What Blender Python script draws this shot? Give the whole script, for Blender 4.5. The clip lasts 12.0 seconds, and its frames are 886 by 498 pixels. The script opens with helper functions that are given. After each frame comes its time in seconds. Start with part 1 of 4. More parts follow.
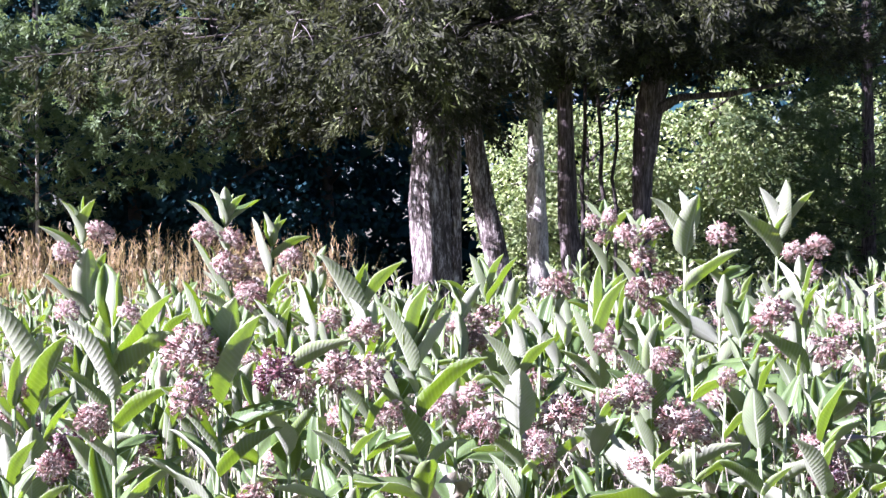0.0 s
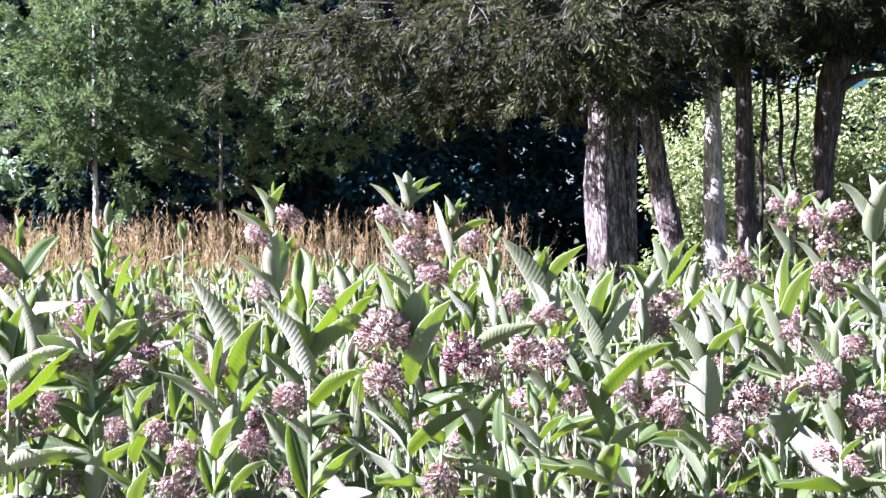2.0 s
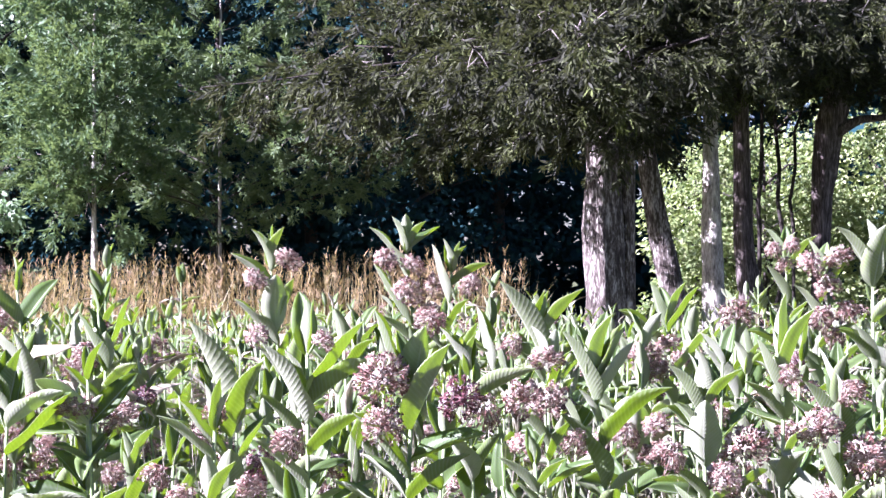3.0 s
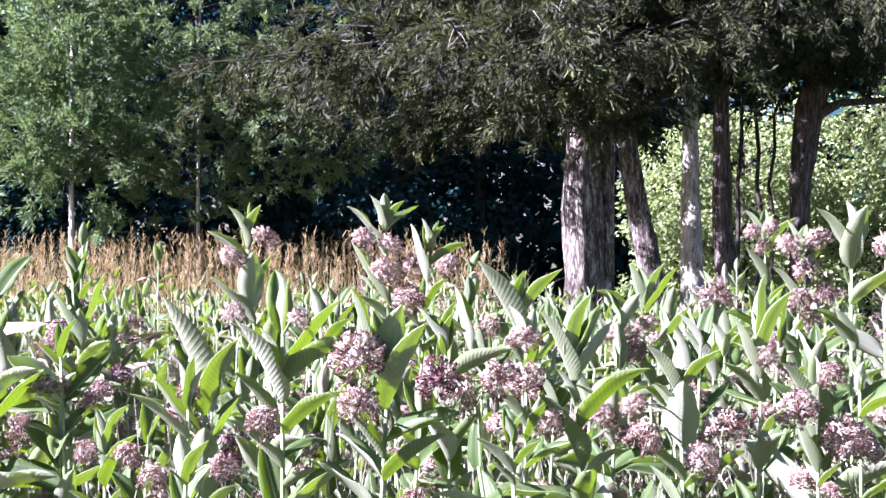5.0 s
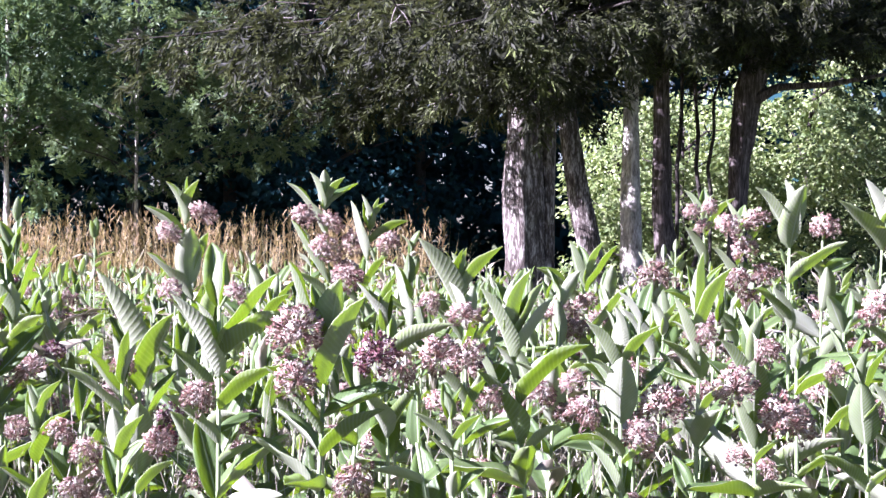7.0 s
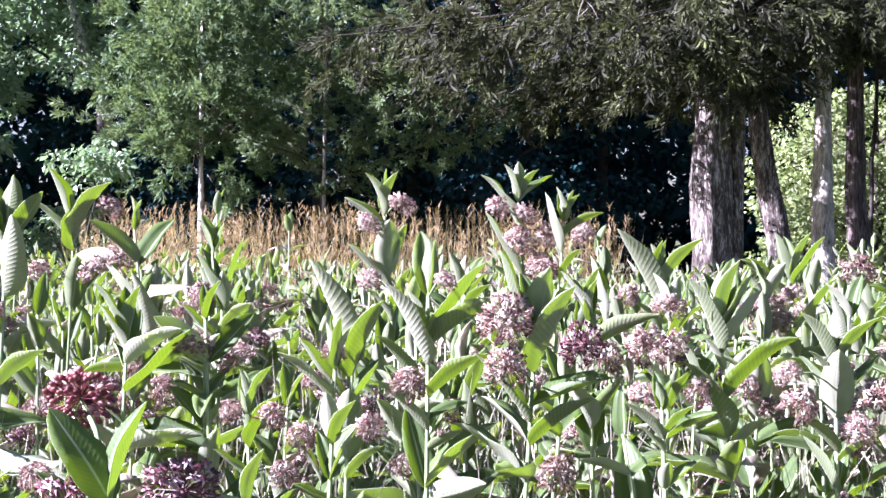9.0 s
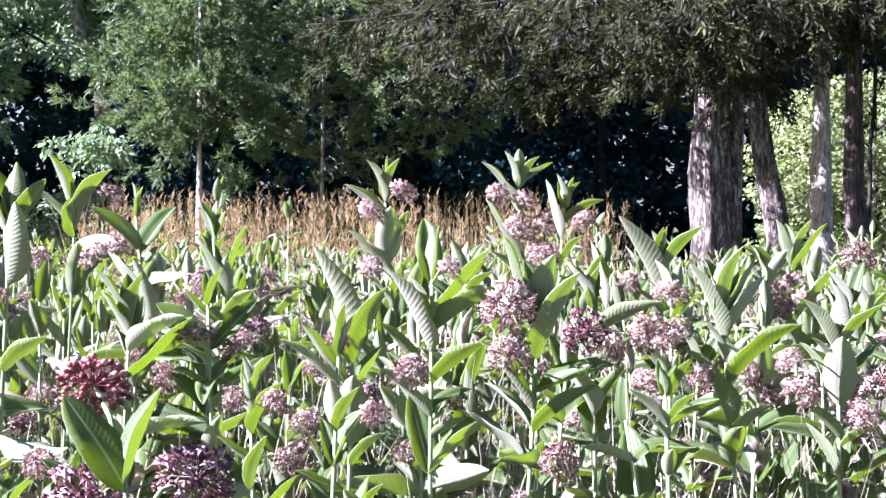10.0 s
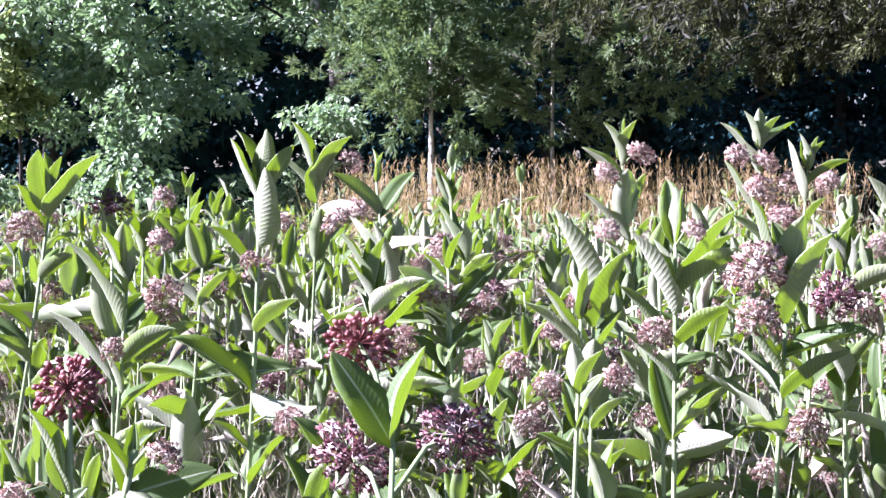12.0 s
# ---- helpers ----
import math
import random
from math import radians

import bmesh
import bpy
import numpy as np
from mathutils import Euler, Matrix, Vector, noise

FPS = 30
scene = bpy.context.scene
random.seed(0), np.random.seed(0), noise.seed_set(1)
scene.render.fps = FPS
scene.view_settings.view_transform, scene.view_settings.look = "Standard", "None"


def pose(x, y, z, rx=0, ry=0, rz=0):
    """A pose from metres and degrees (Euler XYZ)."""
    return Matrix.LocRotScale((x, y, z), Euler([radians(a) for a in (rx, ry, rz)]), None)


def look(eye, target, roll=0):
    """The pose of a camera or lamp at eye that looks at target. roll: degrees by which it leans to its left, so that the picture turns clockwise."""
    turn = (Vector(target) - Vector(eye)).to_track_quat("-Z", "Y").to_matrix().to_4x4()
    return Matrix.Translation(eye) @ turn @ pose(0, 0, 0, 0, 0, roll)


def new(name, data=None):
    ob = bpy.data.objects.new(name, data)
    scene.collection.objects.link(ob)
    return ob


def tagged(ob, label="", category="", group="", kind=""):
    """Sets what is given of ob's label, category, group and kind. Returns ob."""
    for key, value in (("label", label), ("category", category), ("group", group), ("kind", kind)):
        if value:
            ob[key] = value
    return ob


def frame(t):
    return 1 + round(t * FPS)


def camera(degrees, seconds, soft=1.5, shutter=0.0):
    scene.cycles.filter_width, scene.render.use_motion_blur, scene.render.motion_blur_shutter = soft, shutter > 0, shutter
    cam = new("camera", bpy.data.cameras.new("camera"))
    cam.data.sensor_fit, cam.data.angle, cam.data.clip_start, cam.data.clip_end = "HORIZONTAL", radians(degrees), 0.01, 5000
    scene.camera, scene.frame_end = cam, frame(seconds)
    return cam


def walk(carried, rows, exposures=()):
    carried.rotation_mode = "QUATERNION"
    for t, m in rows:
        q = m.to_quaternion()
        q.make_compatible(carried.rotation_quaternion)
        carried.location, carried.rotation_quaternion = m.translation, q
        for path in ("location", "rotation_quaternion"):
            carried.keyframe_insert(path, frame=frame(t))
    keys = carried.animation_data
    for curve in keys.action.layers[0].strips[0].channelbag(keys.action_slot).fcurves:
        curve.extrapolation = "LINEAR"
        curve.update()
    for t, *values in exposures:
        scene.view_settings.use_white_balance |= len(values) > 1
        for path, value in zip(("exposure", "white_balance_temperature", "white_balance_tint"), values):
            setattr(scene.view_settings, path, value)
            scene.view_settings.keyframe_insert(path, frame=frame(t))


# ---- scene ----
cam = camera(36.0, 12.0)
PATH = [
    (0, (0.083, 0.313, 1.454), (0.304, 2.3, 1.459), -0.7),
    (0.2, (0.082, 0.311, 1.454), (0.263, 2.303, 1.453), -0.8),
    (0.3, (0.081, 0.311, 1.454), (0.256, 2.303, 1.441), -0.9),
    (0.5, (0.08, 0.309, 1.454), (0.277, 2.3, 1.448), -0.6),
    (0.8, (0.072, 0.297, 1.456), (0.19, 2.293, 1.435), -0.1),
    (1, (0.066, 0.288, 1.457), (0.132, 2.286, 1.404), 0.0),
    (1.2, (0.063, 0.286, 1.459), (0.103, 2.285, 1.406), 0.2),
    (1.5, (0.058, 0.283, 1.461), (0.063, 2.282, 1.418), -0.3),
    (1.8, (0.056, 0.281, 1.463), (0.024, 2.28, 1.409), -0.8),
    (2, (0.055, 0.279, 1.465), (0.025, 2.279, 1.443), -0.5),
    (2.3, (0.054, 0.276, 1.467), (0.03, 2.275, 1.482), -0.5),
    (2.5, (0.054, 0.273, 1.467), (0.016, 2.273, 1.495), -0.6),
    (2.8, (0.054, 0.275, 1.467), (0.031, 2.275, 1.516), -0.4),
    (3, (0.054, 0.277, 1.467), (0.027, 2.276, 1.508), -0.4),
    (3.2, (0.053, 0.272, 1.467), (0.024, 2.272, 1.497), -0.5),
    (4.8, (0.057, 0.296, 1.464), (0.055, 2.296, 1.481), -0.1),
    (5, (0.057, 0.299, 1.463), (0.06, 2.299, 1.476), -0.0),
    (5.3, (0.057, 0.305, 1.461), (0.068, 2.305, 1.477), -0.2),
    (5.5, (0.057, 0.309, 1.46), (0.095, 2.309, 1.472), 0.0),
    (6, (0.061, 0.32, 1.458), (0.128, 2.318, 1.455), 0.2),
    (6.2, (0.061, 0.315, 1.457), (0.141, 2.314, 1.45), 0.2),
    (6.5, (0.061, 0.308, 1.457), (0.15, 2.306, 1.445), 0.3),
    (6.7, (0.062, 0.32, 1.455), (0.155, 2.317, 1.442), 0.4),
    (8.3, (0.022, 0.306, 1.441), (-0.026, 2.305, 1.423), 0.6),
    (8.5, (0.018, 0.321, 1.44), (-0.077, 2.318, 1.433), 0.6),
    (8.8, (0.013, 0.324, 1.439), (-0.148, 2.317, 1.427), 0.5),
    (9, (0.01, 0.326, 1.438), (-0.162, 2.319, 1.416), 0.5),
    (9.3, (0.009, 0.325, 1.438), (-0.156, 2.318, 1.418), 0.5),
    (9.5, (0.008, 0.325, 1.438), (-0.144, 2.319, 1.42), 0.6),
    (10, (0.0, 0.324, 1.438), (-0.168, 2.316, 1.397), 0.5),
    (10.2, (-0.005, 0.326, 1.438), (-0.193, 2.316, 1.392), 0.6),
    (10.5, (-0.012, 0.328, 1.437), (-0.226, 2.317, 1.398), 0.7),
    (10.8, (-0.018, 0.329, 1.436), (-0.291, 2.31, 1.386), 0.4),
    (11, (-0.022, 0.329, 1.435), (-0.335, 2.304, 1.369), 0.2),
    (11.2, (-0.022, 0.328, 1.434), (-0.39, 2.292, 1.345), 0.5),
    (11.5, (-0.023, 0.327, 1.434), (-0.47, 2.274, 1.339), 0.0),
    (11.7, (-0.023, 0.329, 1.434), (-0.5, 2.268, 1.332), -0.1),
    (12, (-0.023, 0.332, 1.433), (-0.52, 2.267, 1.34), -0.1),
]
walk(cam, [(t, look(eye, target, roll)) for t, eye, target, roll in PATH], [(0, 2.92, 5500, 40), (12, 2.92, 5500, 40)])

# ---- light ----
SUN_AZ = radians(-107)     # from north (+y), clockwise
SUN_EL = radians(33)
world = bpy.data.worlds.new("world")
scene.world = world
world.use_nodes = True
wn = world.node_tree
sky = wn.nodes.new("ShaderNodeTexSky")
sky.sky_type = "NISHITA"
sky.sun_disc = False
sky.sun_elevation = SUN_EL
sky.sun_rotation = SUN_AZ
wn.nodes["Background"].inputs["Strength"].default_value = 0.022
wn.links.new(sky.outputs["Color"], wn.nodes["Background"].inputs["Color"])
to_sun = Vector((math.sin(SUN_AZ) * math.cos(SUN_EL), math.cos(SUN_AZ) * math.cos(SUN_EL), math.sin(SUN_EL)))
sun_data = bpy.data.lights.new("sun", "SUN")
sun_data.energy = 4.8
sun_data.angle = radians(0.5)
sun_data.color = (1.0, 0.96, 0.90)
sun = new("sun", sun_data)
sun.matrix_world = look(to_sun * 40, (0, 0, 0))


# ---- materials ----
def nodes_of(name):
    m = bpy.data.materials.new(name)
    m.use_nodes = True
    t = m.node_tree
    t.nodes.clear()
    out = t.nodes.new("ShaderNodeOutputMaterial")
    return m, t, out


def node(t, kind, values=(), **props):
    n = t.nodes.new(kind)
    for k, v in props.items():
        setattr(n, k, v)
    for k, v in dict(values).items():
        if isinstance(v, bpy.types.NodeSocket):
            t.links.new(v, n.inputs[k])
        else:
            n.inputs[k].default_value = v
    return n


def rgba(c):
    return (c[0], c[1], c[2], 1.0)


def ramp(t, fac, stops):
    r = t.nodes.new("ShaderNodeValToRGB")
    el = r.color_ramp.elements
    while len(el) < len(stops):
        el.new(0.5)
    for e, (p, c) in zip(el, stops):
        e.position, e.color = p, rgba(c)
    t.links.new(fac, r.inputs[0])
    return r.outputs[0]


def mixed(t, fac, a, b, blend="MIX"):
    n = t.nodes.new("ShaderNodeMix")
    n.data_type, n.blend_type = "RGBA", blend
    for sock, v in ((n.inputs[0], fac), (n.inputs[6], a), (n.inputs[7], b)):
        if isinstance(v, bpy.types.NodeSocket):
            t.links.new(v, sock)
        elif isinstance(v, (int, float)):
            sock.default_value = v
        else:
            sock.default_value = rgba(v)
    return n.outputs[2]


def mathn(t, op, a, b=0.0, c=None, clamp=False):
    n = t.nodes.new("ShaderNodeMath")
    n.operation, n.use_clamp = op, clamp
    for i, v in enumerate((a, b) if c is None else (a, b, c)):
        if isinstance(v, bpy.types.NodeSocket):
            t.links.new(v, n.inputs[i])
        else:
            n.inputs[i].default_value = v
    return n.outputs[0]


def leafy(name, colors, through_color, through_part=0.4, rough=0.5, scale=3.0, veins=False, spec=0.4, vein_color=(0.5, 0.56, 0.38), patchy=0.4):
    """A leaf surface: colours varied from piece to piece and in patches, light passing through it."""
    m, t, out = nodes_of(name)
    info = node(t, "ShaderNodeObjectInfo")
    geo = node(t, "ShaderNodeNewGeometry")
    tex = node(t, "ShaderNodeTexCoord")
    patch = node(t, "ShaderNodeTexNoise", {"Vector": tex.outputs["Object"], "Scale": scale, "Detail": 4.0})
    r = mathn(t, "ADD", info.outputs["Random"], geo.outputs["Random Per Island"])
    r = mathn(t, "FRACT", r)
    v = mathn(t, "ADD", mathn(t, "MULTIPLY", r, 1.0 - patchy), mathn(t, "MULTIPLY", patch.outputs[0], patchy))
    col = ramp(t, v, [(0.15 + 0.7 * i / (len(colors) - 1), c) for i, c in enumerate(colors)])
    bump = None
    if veins:
        uv = node(t, "ShaderNodeUVMap", uv_map="UVMap")
        sep = node(t, "ShaderNodeSeparateXYZ", {0: uv.outputs[0]})
        au = mathn(t, "ABSOLUTE", mathn(t, "SUBTRACT", sep.outputs[0], 0.5))
        mid = mathn(t, "LESS_THAN", au, 0.03)
        ph = mathn(t, "SUBTRACT", mathn(t, "MULTIPLY", sep.outputs[1], 118.0), mathn(t, "MULTIPLY", au, 40.0))
        lat = mathn(t, "POWER", mathn(t, "MULTIPLY_ADD", mathn(t, "SINE", ph), 0.5, 0.5), 2.5)
        lat = mathn(t, "MULTIPLY", lat, veins)
        rib = mathn(t, "MAXIMUM", mathn(t, "MULTIPLY", mid, 0.75), lat)
        col = mixed(t, rib, col, vein_color)
        bump = node(t, "ShaderNodeBump", {"Strength": 0.55, "Distance": 0.003, "Height": mathn(t, "MAXIMUM", mid, lat)}).outputs[0]
    p = node(t, "ShaderNodeBsdfPrincipled", {"Base Color": col, "Roughness": rough, "Specular IOR Level": spec})
    tr = node(t, "ShaderNodeBsdfTranslucent", {"Color": mixed(t, 0.05, rgba(through_color)[:3], col)})
    if bump:
        t.links.new(bump, p.inputs["Normal"])
    mix = node(t, "ShaderNodeMixShader", {0: through_part, 1: p.outputs[0], 2: tr.outputs[0]})
    t.links.new(mix.outputs[0], out.inputs[0])
    return m


def plain_rough(name, stops, scale, rough=0.85, bump=0.5, stretch=(1, 1, 1), dist=0.01, fine=40.0):
    """A dull surface, noisy at two sizes."""
    m, t, out = nodes_of(name)
    tex = node(t, "ShaderNodeTexCoord")
    mp = node(t, "ShaderNodeMapping", {"Vector": tex.outputs["Object"], "Scale": stretch})
    a = node(t, "ShaderNodeTexNoise", {"Vector": mp.outputs[0], "Scale": scale, "Detail": 6.0, "Roughness": 0.65})
    b = node(t, "ShaderNodeTexNoise", {"Vector": mp.outputs[0], "Scale": fine, "Detail": 3.0})
    v = mathn(t, "ADD", mathn(t, "MULTIPLY", a.outputs[0], 0.65), mathn(t, "MULTIPLY", b.outputs[0], 0.35))
    col = ramp(t, v, stops)
    bp = node(t, "ShaderNodeBump", {"Strength": bump, "Distance": dist, "Height": v})
    p = node(t, "ShaderNodeBsdfPrincipled", {"Base Color": col, "Roughness": rough, "Normal": bp.outputs[0], "Specular IOR Level": 0.25})
    t.links.new(p.outputs[0], out.inputs[0])
    return m


LEAF_TOP = leafy("milkweed_leaf_top", [(0.042, 0.072, 0.024), (0.066, 0.108, 0.040), (0.115, 0.16, 0.07)], (0.44, 0.575, 0.012), 0.46, 0.45, 4.0, veins=0.06, spec=0.3)
LEAF_UNDER = leafy("milkweed_leaf_underside", [(0.12, 0.165, 0.075), (0.23, 0.265, 0.16), (0.46, 0.475, 0.38)], (0.44, 0.575, 0.012), 0.46, 0.6, 4.0, veins=0.25, vein_color=(0.55, 0.56, 0.46))
STEM = plain_rough("milkweed_stem", [(0.3, (0.15, 0.21, 0.085)), (0.7, (0.29, 0.35, 0.19))], 6.0, 0.6, 0.2)
PETAL_PINK = leafy("flower_pink", [(0.11, 0.036, 0.030), (0.215, 0.12, 0.098), (0.40, 0.325, 0.27), (0.74, 0.70, 0.62)], (0.34, 0.20, 0.17), 0.25, 0.5, 30.0)
# flower colour darkened to imitate heads that stand in shade
PETAL_SHADED = leafy("flower_shaded", [(0.03, 0.009, 0.011), (0.065, 0.018, 0.022), (0.15, 0.06, 0.065), (0.70, 0.62, 0.62)], (0.3, 0.1, 0.12), 0.12, 0.5, 30.0)
PETAL_DARK = leafy("bud_crimson", [(0.055, 0.012, 0.014), (0.11, 0.028, 0.030), (0.20, 0.07, 0.068), (0.46, 0.28, 0.26)], (0.6, 0.2, 0.2), 0.2, 0.45, 30.0)
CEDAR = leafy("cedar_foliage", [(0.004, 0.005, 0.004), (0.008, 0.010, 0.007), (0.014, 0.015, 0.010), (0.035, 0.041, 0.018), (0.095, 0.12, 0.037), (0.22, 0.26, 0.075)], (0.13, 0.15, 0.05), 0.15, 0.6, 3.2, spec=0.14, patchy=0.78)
CEDAR_LIGHT = leafy("young_cedar_foliage", [(0.013, 0.028, 0.015), (0.032, 0.068, 0.028), (0.085, 0.15, 0.06), (0.22, 0.29, 0.14)], (0.24, 0.34, 0.10), 0.22, 0.6, 3.0, spec=0.3, patchy=0.78)
CEDAR_GREY = leafy("greyish_cedar_foliage", [(0.014, 0.028, 0.015), (0.042, 0.072, 0.034), (0.11, 0.155, 0.07), (0.28, 0.32, 0.17)], (0.20, 0.29, 0.09), 0.26, 0.6, 3.0, spec=0.22, patchy=0.78)
BROAD = leafy("broad_foliage", [(0.06, 0.115, 0.055), (0.17, 0.255, 0.145), (0.33, 0.42, 0.27)], (0.20, 0.32, 0.12), 0.34, 0.45, 1.0, spec=0.5)
# blue-dark leaf colour stands in for the deep shade inside the wood
WOOD_SHADED = leafy("shaded_wood_foliage", [(0.012, 0.037, 0.042), (0.014, 0.040, 0.045), (0.016, 0.043, 0.049)], (0.02, 0.04, 0.035), 0.1, 0.9, 1.0, spec=0.02)
BROAD_YELLOW = leafy("sunny_foliage", [(0.05, 0.08, 0.03), (0.12, 0.18, 0.06), (0.27, 0.33, 0.13), (0.50, 0.53, 0.30)], (0.22, 0.28, 0.07), 0.36, 0.5, 1.5, patchy=0.5)
STRAW = leafy("dry_grass", [(0.09, 0.0756, 0.036), (0.216, 0.184, 0.09), (0.504, 0.45, 0.261)], (0.48, 0.41, 0.16), 0.3, 0.6, 2.0)
STRAW_RED = leafy("dry_seed_heads", [(0.11, 0.066, 0.030), (0.22, 0.145, 0.07), (0.43, 0.35, 0.21)], (0.46, 0.38, 0.14), 0.3, 0.6, 2.0)
STALK = leafy("dry_stalk", [(0.20, 0.17, 0.115), (0.34, 0.305, 0.235), (0.48, 0.45, 0.375)], (0.5, 0.45, 0.33), 0.2, 0.6, 2.0)
GRASS = leafy("meadow_grass", [(0.075, 0.12, 0.045), (0.18, 0.21, 0.0975), (0.51, 0.48, 0.345)], (0.2, 0.25, 0.07), 0.35, 0.5, 2.0)
BARK = plain_rough("cedar_bark", [(0.40, (0.035, 0.028, 0.024)), (0.50, (0.09, 0.075, 0.064)), (0.62, (0.43, 0.40, 0.36))], 7.0, 0.9, 1.0, (4, 4, 1.0), 0.04, 24.0)
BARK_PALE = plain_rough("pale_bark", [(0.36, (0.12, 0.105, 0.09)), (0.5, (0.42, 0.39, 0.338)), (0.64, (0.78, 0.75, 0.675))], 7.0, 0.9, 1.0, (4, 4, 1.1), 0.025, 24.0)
# the cedar bark again, darkened to stand in for shade on the trunks
BARK_SHADED = plain_rough("shaded_bark", [(0.38, (0.024, 0.0192, 0.0176)), (0.5, (0.08, 0.064, 0.0592)), (0.62, (0.224, 0.192, 0.176))], 7.0, 0.9, 0.5, (5, 5, 0.6), 0.02, 24.0)
TWIG = plain_rough("twig_bark", [(0.3, (0.02, 0.017, 0.015)), (0.7, (0.06, 0.05, 0.044))], 20.0, 0.9, 0.3)
TWIG_PALE = plain_rough("dead_twig", [(0.3, (0.12, 0.10, 0.092)), (0.7, (0.26, 0.235, 0.215))], 20.0, 0.9, 0.3)
SOIL = plain_rough("meadow_soil", [(0.25, (0.028, 0.042, 0.014)), (0.5, (0.052, 0.066, 0.025)), (0.75, (0.095, 0.10, 0.045))], 1.2, 0.95, 0.8, (1, 1, 1), 0.05, 18.0)


# ---- mesh helpers ----
def mesh(name, verts, faces, mats, face_mats=None, uvs=None, smooth=True):
    me = bpy.data.meshes.new(name)
    me.from_pydata(np.asarray(verts, float).tolist(), [], faces if isinstance(faces, list) else faces.tolist())
    for m in mats:
        me.materials.append(m)
    if face_mats is not None:
        me.polygons.foreach_set("material_index", np.asarray(face_mats, np.int32))
    if uvs is not None:
        layer = me.uv_layers.new(name="UVMap")
        idx = np.empty(len(me.loops), np.int32)
        me.loops.foreach_get("vertex_index", idx)
        layer.data.foreach_set("uv", np.asarray(uvs, np.float32)[idx].ravel())
    me.polygons.foreach_set("use_smooth", np.full(len(me.polygons), smooth))
    me.update()
    return me


def part(name, me, parent, matrix=None, label=""):
    ob = new(name, me)
    ob.parent = parent
    if matrix is not None:
        ob.matrix_basis = matrix
    return tagged(ob, label=label)


def tube(points, radii, sides=8, closed_ends=True, lumps=0.0, rng=None):
    """Vertices and faces of a tapered tube along points."""
    pts = np.asarray(points, float)
    radii = np.asarray(radii, float)
    n = len(pts)
    tang = np.gradient(pts, axis=0)
    tang /= np.linalg.norm(tang, axis=1)[:, None] + 1e-9
    ref = np.array([0.0, 1.0, 0.0]) if abs(tang[0][1]) < 0.8 else np.array([1.0, 0.0, 0.0])
    a = np.cross(tang, ref)
    a /= np.linalg.norm(a, axis=1)[:, None]
    b = np.cross(tang, a)
    ang = np.linspace(0, 2 * np.pi, sides, endpoint=False)
    rad = radii[:, None] * np.ones(sides)
    if lumps and rng is not None:
        ridge = 1 + lumps * rng.normal(size=sides)
        rad = rad * ridge[None] * (1 + lumps * 0.5 * rng.normal(size=(n, sides)))
    v = pts[:, None] + rad[:, :, None] * (np.cos(ang)[None, :, None] * a[:, None] + np.sin(ang)[None, :, None] * b[:, None])
    faces = []
    for i in range(n - 1):
        for j in range(sides):
            k = (j + 1) % sides
            faces.append((i * sides + j, (i + 1) * sides + j, (i + 1) * sides + k, i * sides + k))
    if closed_ends:
        faces.append(tuple(range(sides)))
        faces.append(tuple(range(n * sides - 1, (n - 1) * sides - 1, -1)))
    return v.reshape(-1, 3), faces


def scatter(template_v, template_f, origins, dirs, ups, sizes):
    """Copies of a small shape (axis +Y, face +Z) put at origins, as one vertex and face array."""
    d = dirs / (np.linalg.norm(dirs, axis=1)[:, None] + 1e-9)
    x = np.cross(d, ups)
    x /= np.linalg.norm(x, axis=1)[:, None] + 1e-9
    z = np.cross(x, d)
    tv = np.asarray(template_v, float)
    s = np.asarray(sizes, float)
    if s.ndim == 1:
        s = np.repeat(s[:, None], 3, 1)
    v = (origins[:, None] + tv[None, :, 0:1] * (x * s[:, 0:1])[:, None] + tv[None, :, 1:2] * (d * s[:, 1:2])[:, None]
         + tv[None, :, 2:3] * (z * s[:, 2:3])[:, None])
    f = np.asarray(template_f)[None] + (np.arange(len(origins)) * len(tv))[:, None, None]
    return v.reshape(-1, 3), f.reshape(-1, f.shape[-1])


def unit(rng, n):
    v = rng.normal(size=(n, 3))
    return v / np.linalg.norm(v, axis=1)[:, None]


# ---- ground ----
def ground():
    rng = np.random.default_rng(3)
    xs = np.concatenate([np.linspace(-600, -16, 10), np.linspace(-14, 14, 57), np.linspace(16, 600, 10)])
    ys = np.concatenate([np.linspace(-600, -4, 8), np.linspace(-3, 24, 55), np.linspace(27, 900, 10)])
    v = []
    for y in ys:
        for x in xs:
            near = abs(x) < 15 and -4 < y < 25
            v.append((x, y, 0.04 * noise.noise((x * 0.6, y * 0.6, 0.3)) if near else 0.0))
    nx = len(xs)
    f = [(j * nx + i, j * nx + i + 1, (j + 1) * nx + i + 1, (j + 1) * nx + i) for j in range(len(ys) - 1) for i in range(nx - 1)]
    ob = new("ground", mesh("ground", v, f, [SOIL]))
    tagged(ob, "green-brown meadow ground with dry litter under the plants", "ground", kind="structure")


ground()


